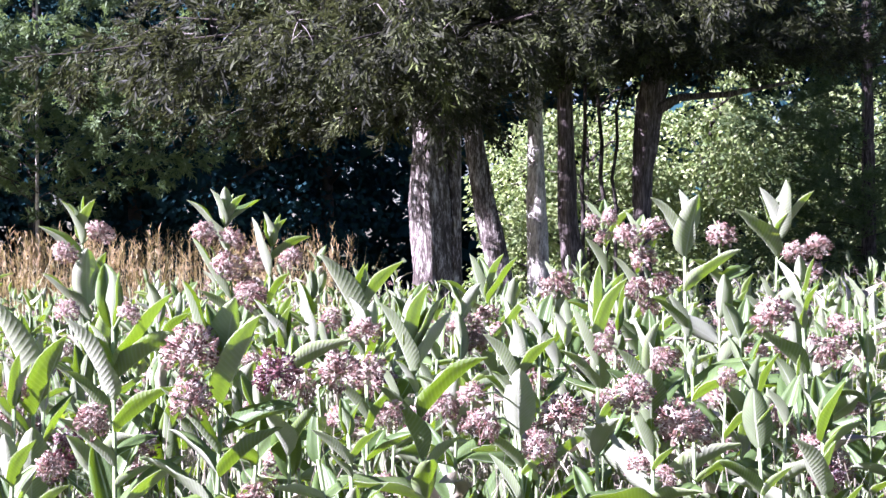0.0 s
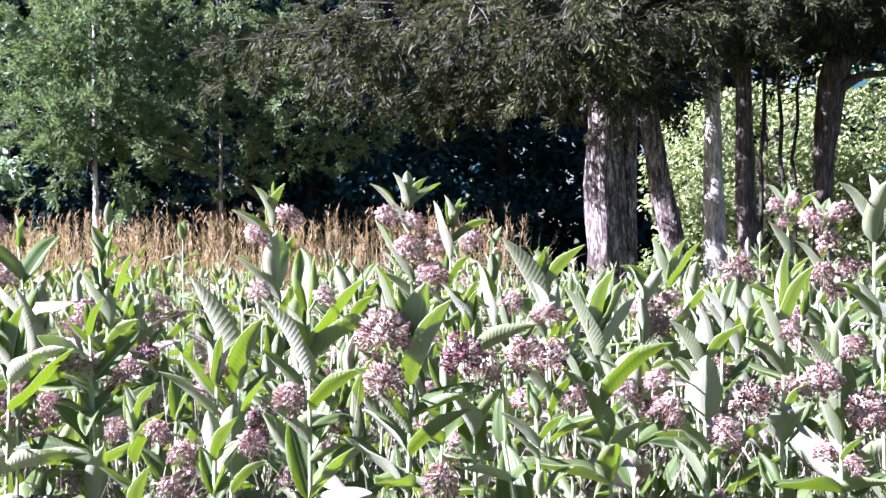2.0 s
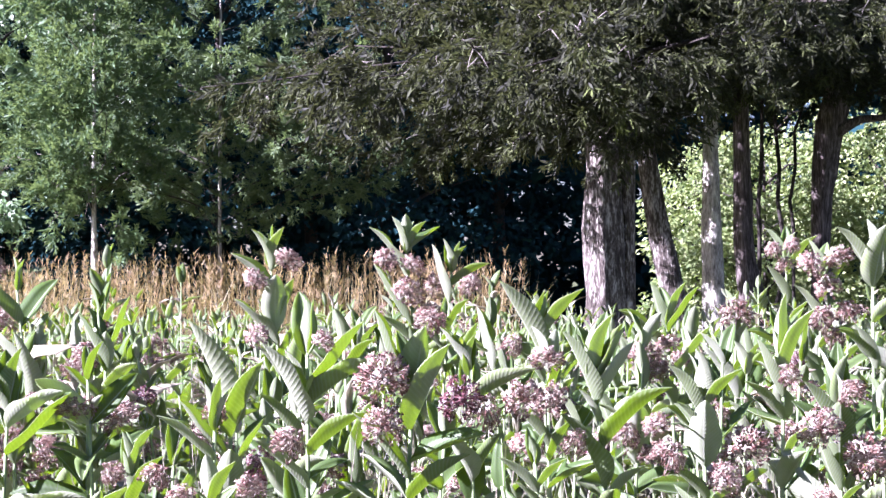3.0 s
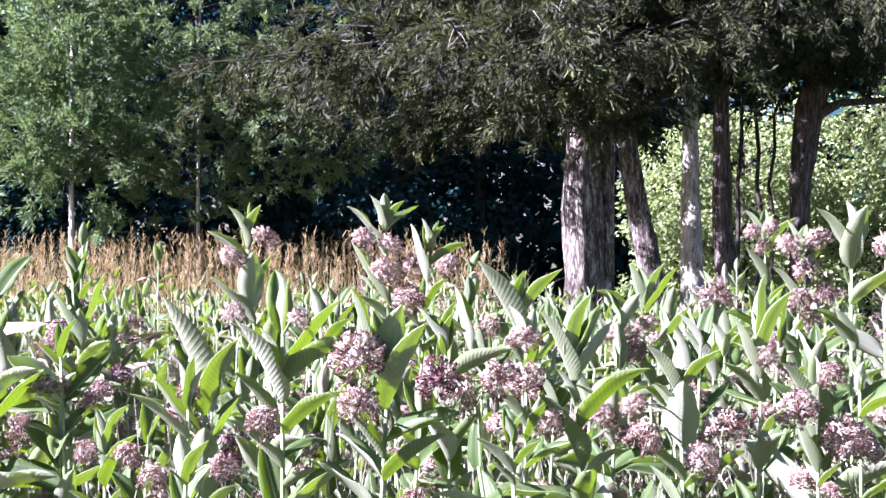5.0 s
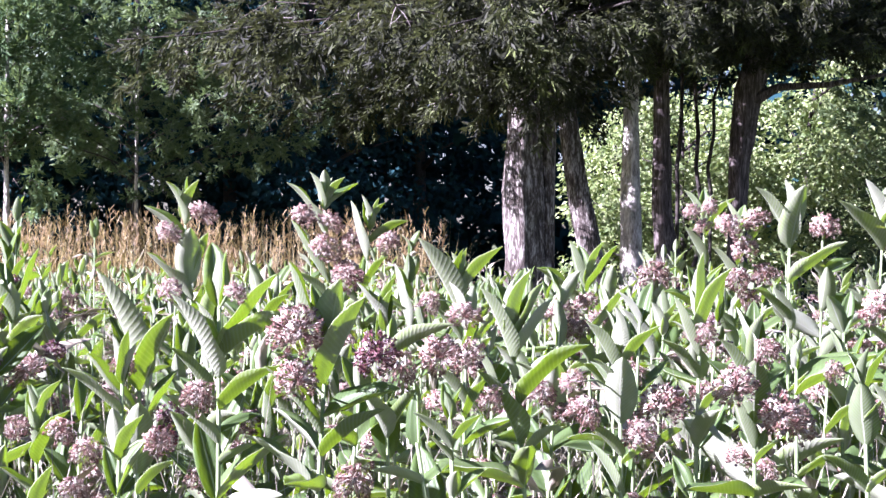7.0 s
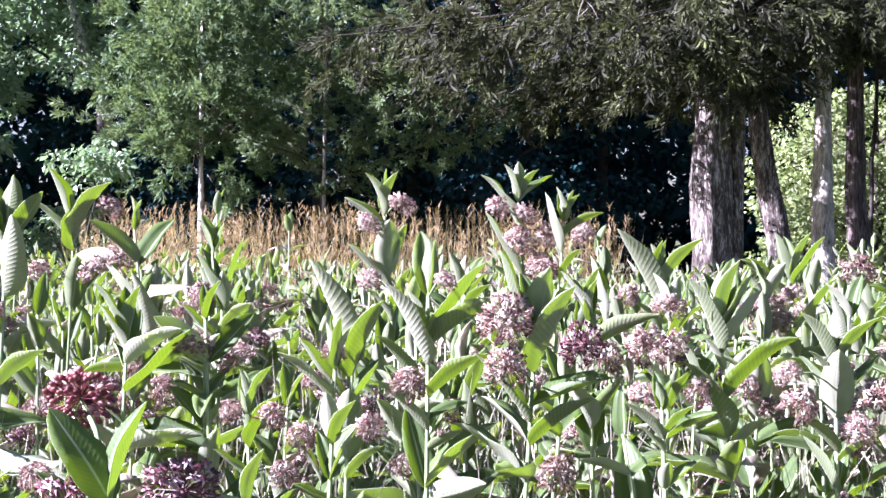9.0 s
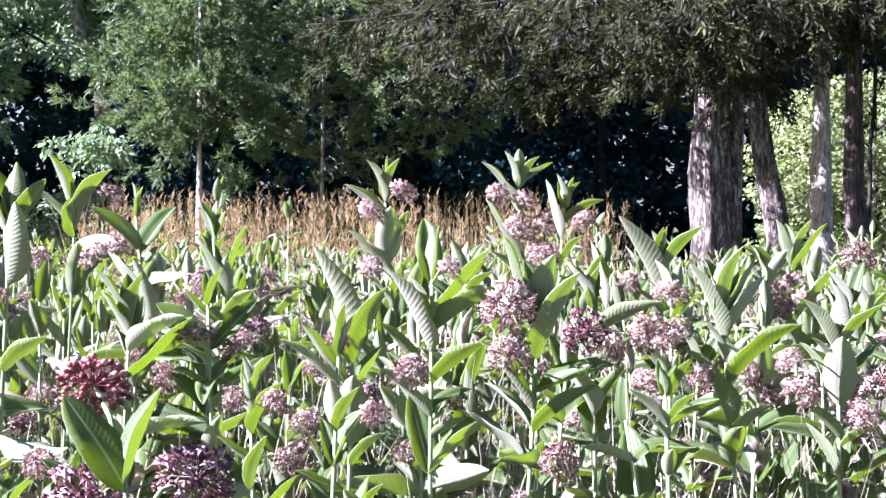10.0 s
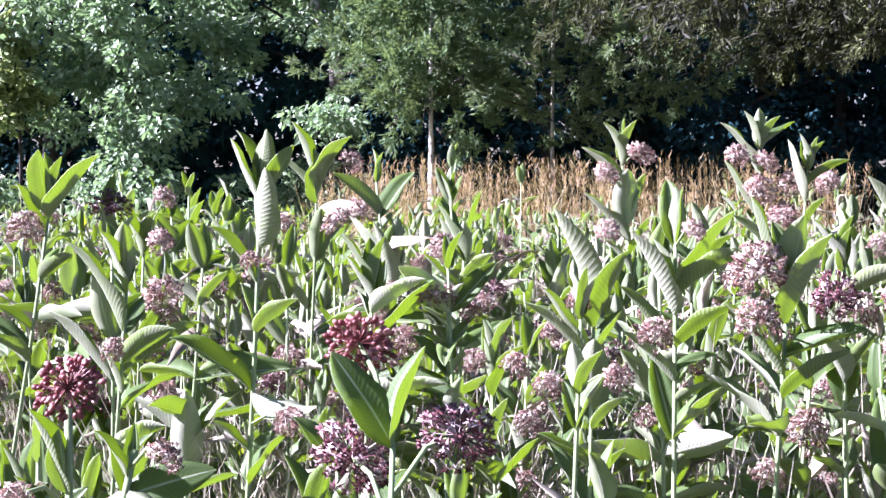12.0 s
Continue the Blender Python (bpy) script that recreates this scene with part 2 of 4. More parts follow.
# ---- milkweed ----
def leaf_mesh(name, seed, rows, across, ratio=0.42, fold=0.25, arch=0.25, wave=0.03, mats=None):
    """A milkweed leaf 1 m long along +Y, its upper face to +Z: two skins over a thin edge."""
    rng = np.random.default_rng(seed)
    s = np.linspace(0, 1, rows)
    half = 0.5 * ratio * np.clip(np.sin(np.pi * s ** 0.85), 0, 1) ** 0.64 * (1.05 - 0.16 * s)
    half[0], half[-1] = 0.018, 0.004
    t = np.linspace(-1, 1, across)
    ph = rng.uniform(0, 6.28, 3)
    V, UV = [], []
    for si, h in zip(s, half):
        for ti in t:
            x = ti * h
            z = fold * abs(x) - arch * (si - 0.15) ** 2 + 0.02 * math.sin(3.2 * si + ph[2])
            z += wave * abs(ti) ** 2 * math.sin(9 * si + ph[0] + (1.5 if ti > 0 else 0)) * min(1, 4 * si * (1 - si))
            x += 0.03 * math.sin(2.6 * si + ph[1]) * si
            V.append((x, si, z))
            UV.append((0.5 + 0.5 * ti, si))
    n = len(V)
    top = np.array(V)
    low = top - np.array([0, 0, 0.006])
    faces, fm = [], []
    for i in range(rows - 1):
        for j in range(across - 1):
            a = i * across + j
            faces.append((a, a + 1, a + across + 1, a + across))
            fm.append(0)
            faces.append((n + a, n + a + across, n + a + across + 1, n + a + 1))
            fm.append(1)
    edge = [i * across for i in range(rows)], [i * across + across - 1 for i in range(rows)]
    for i in range(rows - 1):
        a, b = edge[0][i], edge[0][i + 1]
        faces.append((a, b, n + b, n + a))
        fm.append(1)
        a, b = edge[1][i], edge[1][i + 1]
        faces.append((a, n + a, n + b, b))
        fm.append(1)
    return mesh(name, np.concatenate([top, low]), faces, mats or [LEAF_TOP, LEAF_UNDER], fm, UV + UV)


LEAVES = [leaf_mesh("leaf", 10 + i, 11, 5, r, f, a, w) for i, (r, f, a, w) in enumerate(
    [(0.36, 0.75, 0.06, 0.02), (0.38, 0.65, 0.14, 0.03), (0.33, 0.90, 0.03, 0.015), (0.38, 0.62, 0.20, 0.035), (0.36, 0.55, -0.10, 0.02), (0.33, 0.80, 0.10, 0.03), (0.46, 0.10, 0.06, 0.02), (0.43, 0.55, 0.05, 0.02)])]
LEAVES_FAR = [leaf_mesh("leaf", 20 + i, 6, 3, r, f, a, w) for i, (r, f, a, w) in enumerate(
    [(0.34, 0.45, 0.10, 0.02), (0.38, 0.35, 0.22, 0.03), (0.31, 0.40, -0.10, 0.03)])]
LEAVES_DRY = [leaf_mesh("leaf", 26 + i, 6, 3, r, f, a, w, [STALK, STALK]) for i, (r, f, a, w) in enumerate([(0.20, 0.9, 0.5, 0.06), (0.26, 0.7, 0.8, 0.08)])]


def flower_mesh(name, seed, count, kind, radius=0.036, petal=None):
    """An umbel: stalks from one point, each ending in a small five-lobed flower or a round bud."""
    rng = np.random.default_rng(seed)
    k = np.arange(count) + 0.5
    ph = np.arccos(1 - 1.72 * k / count)
    th = np.pi * (1 + 5 ** 0.5) * k
    d = np.stack([np.cos(th) * np.sin(ph), np.sin(th) * np.sin(ph), np.cos(ph)], 1)
    d += 0.16 * rng.normal(size=d.shape)
    d /= np.linalg.norm(d, axis=1)[:, None]
    r = radius * rng.uniform(0.80, 1.08, count)
    ends = d * r[:, None]
    if kind == "wilted":
        ends[:, 2] -= 0.022 * rng.uniform(0.3, 1.4, count)
    up = np.where(np.abs(d[:, 2:3]) > 0.9, [[1.0, 0, 0]], [[0, 0, 1.0]])
    stalk_v = [(-0.5, 0, -0.3), (0.5, 0, -0.3), (0, 0, 0.6), (-0.5, 1, -0.3), (0.5, 1, -0.3), (0, 1, 0.6)]
    stalk_f = [(0, 1, 4, 3), (1, 2, 5, 4), (2, 0, 3, 5)]
    ln = np.linalg.norm(ends, axis=1)
    sv, sf = scatter(stalk_v, stalk_f, np.zeros((count, 3)), ends, up, np.stack([np.full(count, 0.0011), ln, np.full(count, 0.0011)], 1))
    if kind == "bud":
        tv, tf = [(0, 0, 0)], []
        for ring, (yy, rr) in enumerate([(0.25, 0.75), (0.65, 0.95), (1.0, 0.55)]):
            tv += [(rr * math.cos(a), yy * 2, rr * math.sin(a)) for a in np.linspace(0, 2 * np.pi, 5, endpoint=False)]
        tv.append((0, 2.3, 0))
        for j in range(5):
            m2 = (j + 1) % 5
            tf.append((0, 1 + m2, 1 + j, 1 + j))
            for ring in range(2):
                a, b = 1 + ring * 5 + j, 1 + ring * 5 + m2
                tf.append((a, b, b + 5, a + 5))
            tf.append((11 + j, 11 + m2, 16, 16))
        size = 0.0043
    else:
        tv, tf = [(0, 0.2, 0)], []
        for j in range(5):
            a = 2 * np.pi * j / 5
            for da, rr, yy in ((-0.45, 0.7, 0.5), (0, 1.5, -0.5 if kind == "open" else -1.4), (0.45, 0.7, 0.5)):
                tv.append((rr * math.cos(a + da), yy, rr * math.sin(a + da)))
            tf.append((0, 1 + 3 * j, 2 + 3 * j, 3 + 3 * j))
        base = len(tv)
        for j in range(5):
            a = 2 * np.pi * (j + 0.5) / 5
            tv += [(0.35 * math.cos(a - 0.5), 0.3, 0.35 * math.sin(a - 0.5)), (0.75 * math.cos(a), 1.5, 0.75 * math.sin(a)), (0.35 * math.cos(a + 0.5), 0.3, 0.35 * math.sin(a + 0.5)), (0, 1.2, 0)]
            tf.append((base + 4 * j, base + 4 * j + 1, base + 4 * j + 3, base + 4 * j + 3))
            tf.append((base + 4 * j + 1, base + 4 * j + 2, base + 4 * j + 3, base + 4 * j + 3))
        size = 0.0058
    fv, ff = scatter(tv, tf, ends, d if kind != "wilted" else ends + np.array([0, 0, -0.02]), up, rng.uniform(0.8, 1.15, count) * size)
    faces = [tuple(x) for x in sf.tolist()] + [tuple(dict.fromkeys(x)) for x in (ff + len(sv)).tolist()]
    fm = [0] * len(sf) + [1] * len(ff)
    return mesh(name, np.concatenate([sv, fv]), faces, [petal or (PETAL_DARK if kind == "bud" else PETAL_PINK)] * 2, fm)


UMBELS = {"open": [flower_mesh("flower_head", 31, 92, "open"), flower_mesh("flower_head", 32, 76, "open", 0.033)],
          "bud": [flower_mesh("flower_head", 33, 130, "bud", 0.033)],
          "wilted": [flower_mesh("flower_head", 34, 72, "wilted", 0.034)],
          "dusky": [flower_mesh("flower_head", 37, 80, "open", 0.036, PETAL_SHADED)],
          "far": [flower_mesh("flower_head", 35, 18, "open", 0.034), flower_mesh("flower_head", 36, 16, "wilted", 0.034)]}


def stem_line(h, lean):
    s = np.linspace(0, 1, 6)
    return np.stack([lean * s, 0.012 * np.sin(5 * s + 7 * h), h * s], 1)


def at_height(line, z):
    return np.array([np.interp(z, line[:, 2], line[:, i]) for i in range(3)])


def leaf_pose(base, az, el, length, twist):
    """The pose of a leaf whose tip points to azimuth az (from +y, clockwise) and elevation el; twist rolls it about its length."""
    d = Vector((math.sin(az) * math.cos(el), math.cos(az) * math.cos(el), math.sin(el)))
    x = d.cross(Vector((0, 0, 1)))
    x = x.normalized() if x.length > 1e-4 else Vector((1, 0, 0))
    z = x.cross(d)
    m = Matrix(((x.x, d.x, z.x, base[0]), (x.y, d.y, z.y, base[1]), (x.z, d.z, z.z, base[2]), (0, 0, 0, 1)))
    return m @ Matrix.Rotation(twist, 4, "Y") @ Matrix.Scale(length, 4)


def random_leaves(rng, h, line, nodes=7, top=True):
    rows = []
    az = rng.uniform(0, 6.28)
    z = h
    for i in range(nodes):
        z -= (0.012 if i == 0 else rng.uniform(0.06, 0.115))
        length = (0.10 + 0.028 * min(i, 3)) * rng.uniform(0.75, 1.25)
        el = radians(rng.uniform(60, 84) if i == 0 else rng.uniform(25 - 14 * min(i, 3), 76))
        for k in (0, math.pi):
            if rng.random() < 0.93:
                rows.append((z, az + k + rng.normal() * 0.25, el + rng.normal() * 0.15, length * rng.uniform(0.88, 1.1), rng.normal() * 0.5))
        az += math.pi / 2 + rng.normal() * 0.2
    return rows


def random_heads(rng, h):
    rows = []
    for i in range(rng.choice([0, 1, 2, 2, 3])):
        kind = rng.choice(["open", "dusky", "wilted", "bud"], p=[0.42, 0.10, 0.43, 0.05])
        a, r = rng.uniform(0, 6.28), rng.uniform(0.03, 0.07)
        rows.append((h - rng.uniform(0.03, 0.30), math.sin(a) * r, math.cos(a) * r, str(kind), rng.uniform(0.75, 1.05)))
    return rows


MILKWEED_LABELS = {"open": "tall green milkweed with pale pink flower heads", "wilted": "green milkweed with wilting dusky pink flower heads",
                   "bud": "green milkweed with crimson bud clusters", "dusky": "green milkweed with purple-pink flower heads coloured dark as in shade", "none": "leafy green milkweed without open flowers"}


def milkweed(x, y, h, lean, leaves, heads, radius=0.0065, seed=0):
    """One milkweed plant; lean: sideways run of its stem. leaves: height, azimuth, elevation, length, twist and, if wanted, shape;
    heads: height, offset from the stem in x and y, kind, size."""
    rng = np.random.default_rng(seed + 1000)
    plant = new("milkweed_plant")
    plant.location = (x, y, 0)
    line = stem_line(h, lean)
    v, f = tube(line, np.linspace(radius, radius * 0.5, len(line)), 7)
    part("stem", mesh("stem", v, f, [STEM]), plant)
    for z, a, el, length, twist, *shape in leaves:
        me = LEAVES[shape[0] if shape else rng.integers(6)] if seed < 200 or rng.random() > 0.10 else LEAVES_DRY[rng.integers(2)]
        part("leaf", me, plant, leaf_pose(at_height(line, z), a, el, length, twist))
    kinds = "none"
    for z, dx, dy, kind, size in heads:
        p = at_height(line, min(z - 0.03, h))
        q = np.array([at_height(line, min(z, h))[0] + dx, p[1] + dy, z])
        mid = (p + q) / 2 + np.array([0, 0, 0.012])
        v, f = tube([p, mid, q], [0.0018] * 3, 5)
        stalk = part("flower_stalk", mesh("flower_stalk", v, f, [STEM]), plant)
        tilt = Euler((-dy * 6, dx * 6, rng.uniform(0, 6)), "XYZ").to_matrix().to_4x4()
        shape = Matrix.Diagonal((*(size * rng.uniform(0.82, 1.14, 2)), size * rng.uniform(0.70, 0.98), 1))
        part("flower_head", UMBELS[kind][rng.integers(len(UMBELS[kind]))], stalk, Matrix.Translation(q) @ tilt @ shape)
        kinds = kind
    return tagged(plant, MILKWEED_LABELS[kinds], "milkweed", "milkweed in the meadow")


def companion(x, y, h, kind, size, seed):
    """A smaller plant that carries one flower head on top."""
    rng = np.random.default_rng(seed)
    rows = [r for r in random_leaves(rng, h - 0.03, stem_line(h, 0), 5)]
    return milkweed(x, y, h, 0.0, rows, [(h, 0.005, -0.01, kind, size)], seed=seed)


def field_points(rng, y0, y1, spacing):
    pts = []
    y = y0
    while y < y1:
        x = -0.66 * y - 0.5
        while x < 0.52 * y + 0.5:
            pts.append((x + rng.uniform(-0.45, 0.45) * spacing, y + rng.uniform(-0.45, 0.45) * spacing))
            x += spacing
        y += spacing
    return pts


# the plants that stand out
milkweed(-0.002, 4.91, 1.554, -0.132, [
    (1.550, -2.42, 1.17, 0.139, -0.53),
    (1.550, 2.08, 1.03, 0.133, -0.07),
    (1.550, 1.12, 0.72, 0.153, 0.07),
    (1.458, -2.10, 1.01, 0.226, -0.36),
    (1.304, -1.97, 0.89, 0.254, -0.29),
    (1.227, -2.05, 0.77, 0.169, -0.10),
    (1.227, 2.22, 0.74, 0.173, 0.21),
    (1.548, 1.05, 1.39, 0.114, -0.00),
    (1.548, 2.91, 1.36, 0.139, -0.32),
    (1.548, 4.76, 1.41, 0.122, 0.21),
    (1.167, 2.12, 0.60, 0.189, -0.22),
    (1.167, 7.39, 1.01, 0.154, -0.38)],
    [(1.525, -0.066, -0.085, "open", 1.11), (1.505, 0.023, -0.085, "open", 1.04), (1.416, -0.000, -0.096, "open", 1.38), (1.438, 0.095, -0.076, "open", 1.37), (1.342, 0.059, -0.084, "open", 1.23)], seed=0)
milkweed(-0.087, 4.77, 1.485, 0.108, [
    (1.481, -2.83, 1.17, 0.124, -0.75),
    (1.481, 2.25, 1.07, 0.109, 0.12),
    (1.382, -2.23, 1.11, 0.207, -0.35),
    (1.438, 1.87, 0.53, 0.152, -0.24),
    (1.289, 2.13, 1.01, 0.136, -0.02),
    (1.215, -2.25, 0.77, 0.138, -0.37),
    (1.479, 1.70, 1.23, 0.110, -0.33),
    (1.479, 3.37, 1.45, 0.091, 0.11),
    (1.479, 5.60, 1.31, 0.102, -0.25),
    (1.155, 3.19, 0.28, 0.134, -0.38),
    (1.155, 7.56, 0.57, 0.162, -0.10)],
    [(1.438, 0.064, -0.085, "open", 1.15), (1.339, -0.058, -0.085, "wilted", 1.32)], seed=1)
milkweed(-0.361, 4.07, 1.511, -0.118, [
    (1.488, -2.73, 1.06, 0.137, -0.81),
    (1.495, 2.50, 1.01, 0.137, 0.33),
    (1.322, 3.04, 1.13, 0.174, 0.20, 7),
    (1.337, 2.14, 1.04, 0.142, -0.08),
    (1.432, -2.02, 0.75, 0.158, -0.47),
    (1.274, -2.25, 0.88, 0.190, -0.34),
    (1.243, 2.22, 0.85, 0.127, 0.28),
    (1.196, -2.38, 0.91, 0.124, -0.40),
    (1.505, 5.77, 1.38, 0.091, 0.39),
    (1.505, 7.87, 1.42, 0.112, 0.29),
    (1.505, 10.56, 1.26, 0.099, 0.17),
    (1.136, 7.50, 0.44, 0.138, 0.29),
    (1.136, 12.57, 0.92, 0.137, 0.34)],
    [(1.464, -0.034, -0.085, "open", 0.85), (1.517, 0.063, -0.085, "open", 0.93), (1.310, -0.043, -0.085, "open", 1.05)], seed=2)
milkweed(-0.209, 2.60, 1.339, -0.002, [
    (1.218, -2.54, 1.00, 0.180, -0.49),
    (1.262, 1.98, 0.91, 0.169, 0.30, 7),
    (1.262, -2.54, 1.09, 0.100, -0.67),
    (1.252, 2.05, 0.58, 0.166, -0.28),
    (1.165, 2.03, 0.68, 0.139, -0.17),
    (1.107, -1.99, 0.84, 0.127, 0.07),
    (1.122, 1.16, 0.44, 0.080, 0.47),
    (1.069, 1.87, 0.62, 0.079, -0.44),
    (1.333, 5.80, 1.21, 0.123, -0.25),
    (1.333, 7.89, 1.36, 0.097, 0.31),
    (1.333, 10.06, 1.44, 0.096, 0.08),
    (1.009, 7.85, 0.82, 0.164, 0.17),
    (1.009, 12.03, 0.99, 0.150, -0.15)],
    [(1.204, -0.017, -0.085, "wilted", 0.72), (1.362, 0.036, -0.085, "open", 0.50)], seed=3)
milkweed(-0.094, 2.53, 1.257, 0.064, [
    (1.215, 2.49, 0.97, 0.179, 0.30, 7),
    (1.253, -2.44, 0.96, 0.192, -0.77),
    (1.253, 2.78, 1.17, 0.148, 0.30, 7),
    (1.238, -2.61, 1.21, 0.122, -0.72),
    (1.163, 2.07, 0.36, 0.150, 0.52),
    (1.098, 2.04, 0.65, 0.141, -0.04),
    (1.135, -2.33, 0.88, 0.161, -0.67),
    (1.103, -0.99, 0.63, 0.116, 0.18),
    (1.251, 3.35, 1.41, 0.102, 0.01),
    (1.251, 5.45, 1.30, 0.131, -0.32),
    (1.251, 7.61, 1.26, 0.104, 0.40),
    (1.038, 4.91, 0.75, 0.153, 0.18),
    (1.038, 9.69, 0.35, 0.154, -0.07)],
    [(1.306, -0.043, -0.085, "open", 1.18), (1.229, -0.041, -0.085, "open", 0.99)], seed=4)
milkweed(0.105, 2.95, 1.283, -0.039, [
    (1.217, 1.99, 0.51, 0.160, -0.28),
    (1.272, 2.78, 1.21, 0.090, 0.73),
    (1.279, -2.33, 0.99, 0.113, -0.54),
    (1.139, -0.09, -1.24, 0.136, -2.84, 6),
    (1.128, 1.11, 0.92, 0.121, 0.13),
    (1.277, 2.35, 1.44, 0.104, 0.23),
    (1.277, 4.39, 1.20, 0.094, -0.20),
    (1.277, 6.40, 1.31, 0.091, 0.03),
    (1.068, 3.68, 0.94, 0.144, -0.12),
    (1.068, 8.53, 1.00, 0.123, -0.30)],
    [(1.233, -0.015, -0.085, "dusky", 1.17), (1.219, 0.029, -0.085, "wilted", 1.05), (1.232, 0.103, -0.085, "open", 1.08)], seed=5)
milkweed(0.227, 3.23, 1.262, 0.015, [
    (1.189, 2.52, 1.19, 0.134, 0.55),
    (1.091, -2.26, 0.86, 0.136, -0.35),
    (1.067, 2.12, 1.11, 0.111, 0.06),
    (1.256, 0.36, 1.24, 0.098, 0.14),
    (1.256, 2.52, 1.31, 0.099, -0.38),
    (1.256, 4.40, 1.29, 0.112, 0.04),
    (1.007, 1.97, 0.59, 0.127, 0.28),
    (1.007, 6.71, 0.54, 0.124, 0.01)],
    [(1.209, -0.005, -0.085, "open", 1.16), (1.292, -0.009, -0.085, "open", 0.91), (1.108, -0.053, -0.085, "open", 0.94)], seed=6)
milkweed(0.420, 2.95, 1.281, -0.107, [
    (1.214, -2.10, 1.09, 0.167, -0.27),
    (1.253, 2.78, 1.15, 0.156, 0.68),
    (1.226, 2.07, 0.89, 0.137, -0.18),
    (1.259, 2.23, 0.92, 0.129, 0.37),
    (1.132, 2.10, 0.80, 0.194, -0.15),
    (1.054, -2.25, 1.06, 0.184, -0.16),
    (1.181, -2.35, 0.88, 0.091, -0.53),
    (1.027, 2.00, 0.84, 0.108, -0.19),
    (1.275, 2.98, 1.36, 0.104, -0.02),
    (1.275, 5.51, 1.22, 0.107, 0.14),
    (1.275, 7.08, 1.24, 0.129, 0.38),
    (0.967, 4.59, 0.37, 0.186, -0.14),
    (0.967, 9.47, 0.75, 0.170, 0.33)],
    [(1.159, -0.053, -0.085, "wilted", 0.78)], seed=7)
milkweed(0.325, 3.93, 1.335, -0.060, [
    (1.229, -2.28, 1.04, 0.268, -0.20),
    (1.305, 2.04, 0.90, 0.177, -0.04),
    (1.331, 3.00, 1.17, 0.107, 0.95),
    (1.331, 2.44, 1.17, 0.103, 0.47),
    (1.199, 2.30, 1.07, 0.122, 0.25),
    (1.184, -2.24, 0.87, 0.123, -0.33),
    (1.329, 0.32, 1.20, 0.092, 0.38),
    (1.329, 2.24, 1.44, 0.096, 0.31),
    (1.329, 4.18, 1.38, 0.092, 0.08),
    (1.124, 1.76, 1.08, 0.135, 0.18),
    (1.124, 6.66, 0.69, 0.141, 0.09)],
    [(1.294, -0.074, -0.085, "wilted", 0.93)], seed=8)
milkweed(0.235, 4.49, 1.316, -0.095, [
    (1.177, -2.33, 1.11, 0.217, -0.51),
    (1.212, -2.04, 0.64, 0.121, -0.39),
    (1.264, -2.76, 1.07, 0.121, -0.90),
    (1.159, 1.98, 0.89, 0.113, -0.11),
    (1.310, 3.07, 1.30, 0.104, -0.39),
    (1.310, 5.38, 1.38, 0.100, 0.24),
    (1.310, 7.01, 1.40, 0.095, -0.28),
    (1.099, 4.78, 0.60, 0.136, -0.33),
    (1.099, 9.38, 0.20, 0.112, -0.32)],
    [], seed=9)
milkweed(0.628, 3.65, 1.342, -0.066, [
    (1.331, -2.08, 1.06, 0.129, 0.03),
    (1.325, 2.12, 0.98, 0.141, 0.30, 7),
    (1.272, -2.11, 0.66, 0.192, -0.47),
    (1.216, 2.16, 0.78, 0.165, 0.13),
    (1.202, 2.11, 0.97, 0.103, -0.04),
    (1.336, 2.11, 1.20, 0.123, 0.26),
    (1.336, 4.43, 1.27, 0.092, -0.36),
    (1.336, 6.05, 1.21, 0.112, -0.11),
    (1.142, 3.79, 0.88, 0.142, -0.27),
    (1.142, 8.22, 0.23, 0.154, -0.25)],
    [(1.285, -0.079, -0.096, "open", 0.86), (1.300, -0.014, -0.076, "open", 0.83), (1.234, -0.039, -0.084, "open", 0.88)], seed=10)
milkweed(0.496, 2.67, 1.249, -0.021, [
    (1.214, -2.02, 1.02, 0.122, 0.02),
    (1.130, -3.00, 1.17, 0.136, -0.17, 7),
    (1.229, 2.34, 0.85, 0.112, 0.16),
    (1.245, -2.84, 1.08, 0.108, -0.91),
    (1.180, -2.28, 0.93, 0.093, -0.36),
    (1.071, -2.18, 0.74, 0.114, -0.29),
    (1.061, 1.87, 0.67, 0.083, -0.30),
    (1.243, 4.87, 1.43, 0.090, -0.19),
    (1.243, 7.17, 1.21, 0.072, 0.12),
    (1.243, 9.48, 1.25, 0.089, -0.10),
    (1.001, 6.71, 0.95, 0.109, -0.26),
    (1.001, 11.35, 1.08, 0.114, 0.27)],
    [(1.171, -0.068, -0.085, "wilted", 0.79), (1.123, 0.019, -0.085, "open", 0.79), (1.215, -0.095, -0.085, "open", 0.57)], seed=11)
milkweed(0.679, 3.09, 1.291, 0.038, [
    (1.215, -2.08, 0.94, 0.143, -0.20),
    (1.169, -2.19, 0.74, 0.139, -0.30),
    (1.262, 2.59, 1.04, 0.159, 0.42),
    (1.287, 3.03, 1.23, 0.147, 0.98),
    (1.128, 2.49, -0.88, 0.110, 2.68),
    (1.082, 2.37, 1.00, 0.101, 0.26),
    (1.285, 1.32, 1.23, 0.122, -0.25),
    (1.285, 3.33, 1.39, 0.122, 0.07),
    (1.285, 5.56, 1.33, 0.120, -0.22),
    (1.022, 2.93, 0.74, 0.149, -0.06),
    (1.022, 7.24, 0.71, 0.147, 0.10)],
    [(1.122, -0.093, -0.085, "open", 1.26), (1.273, -0.013, -0.085, "wilted", 0.67)], seed=12)
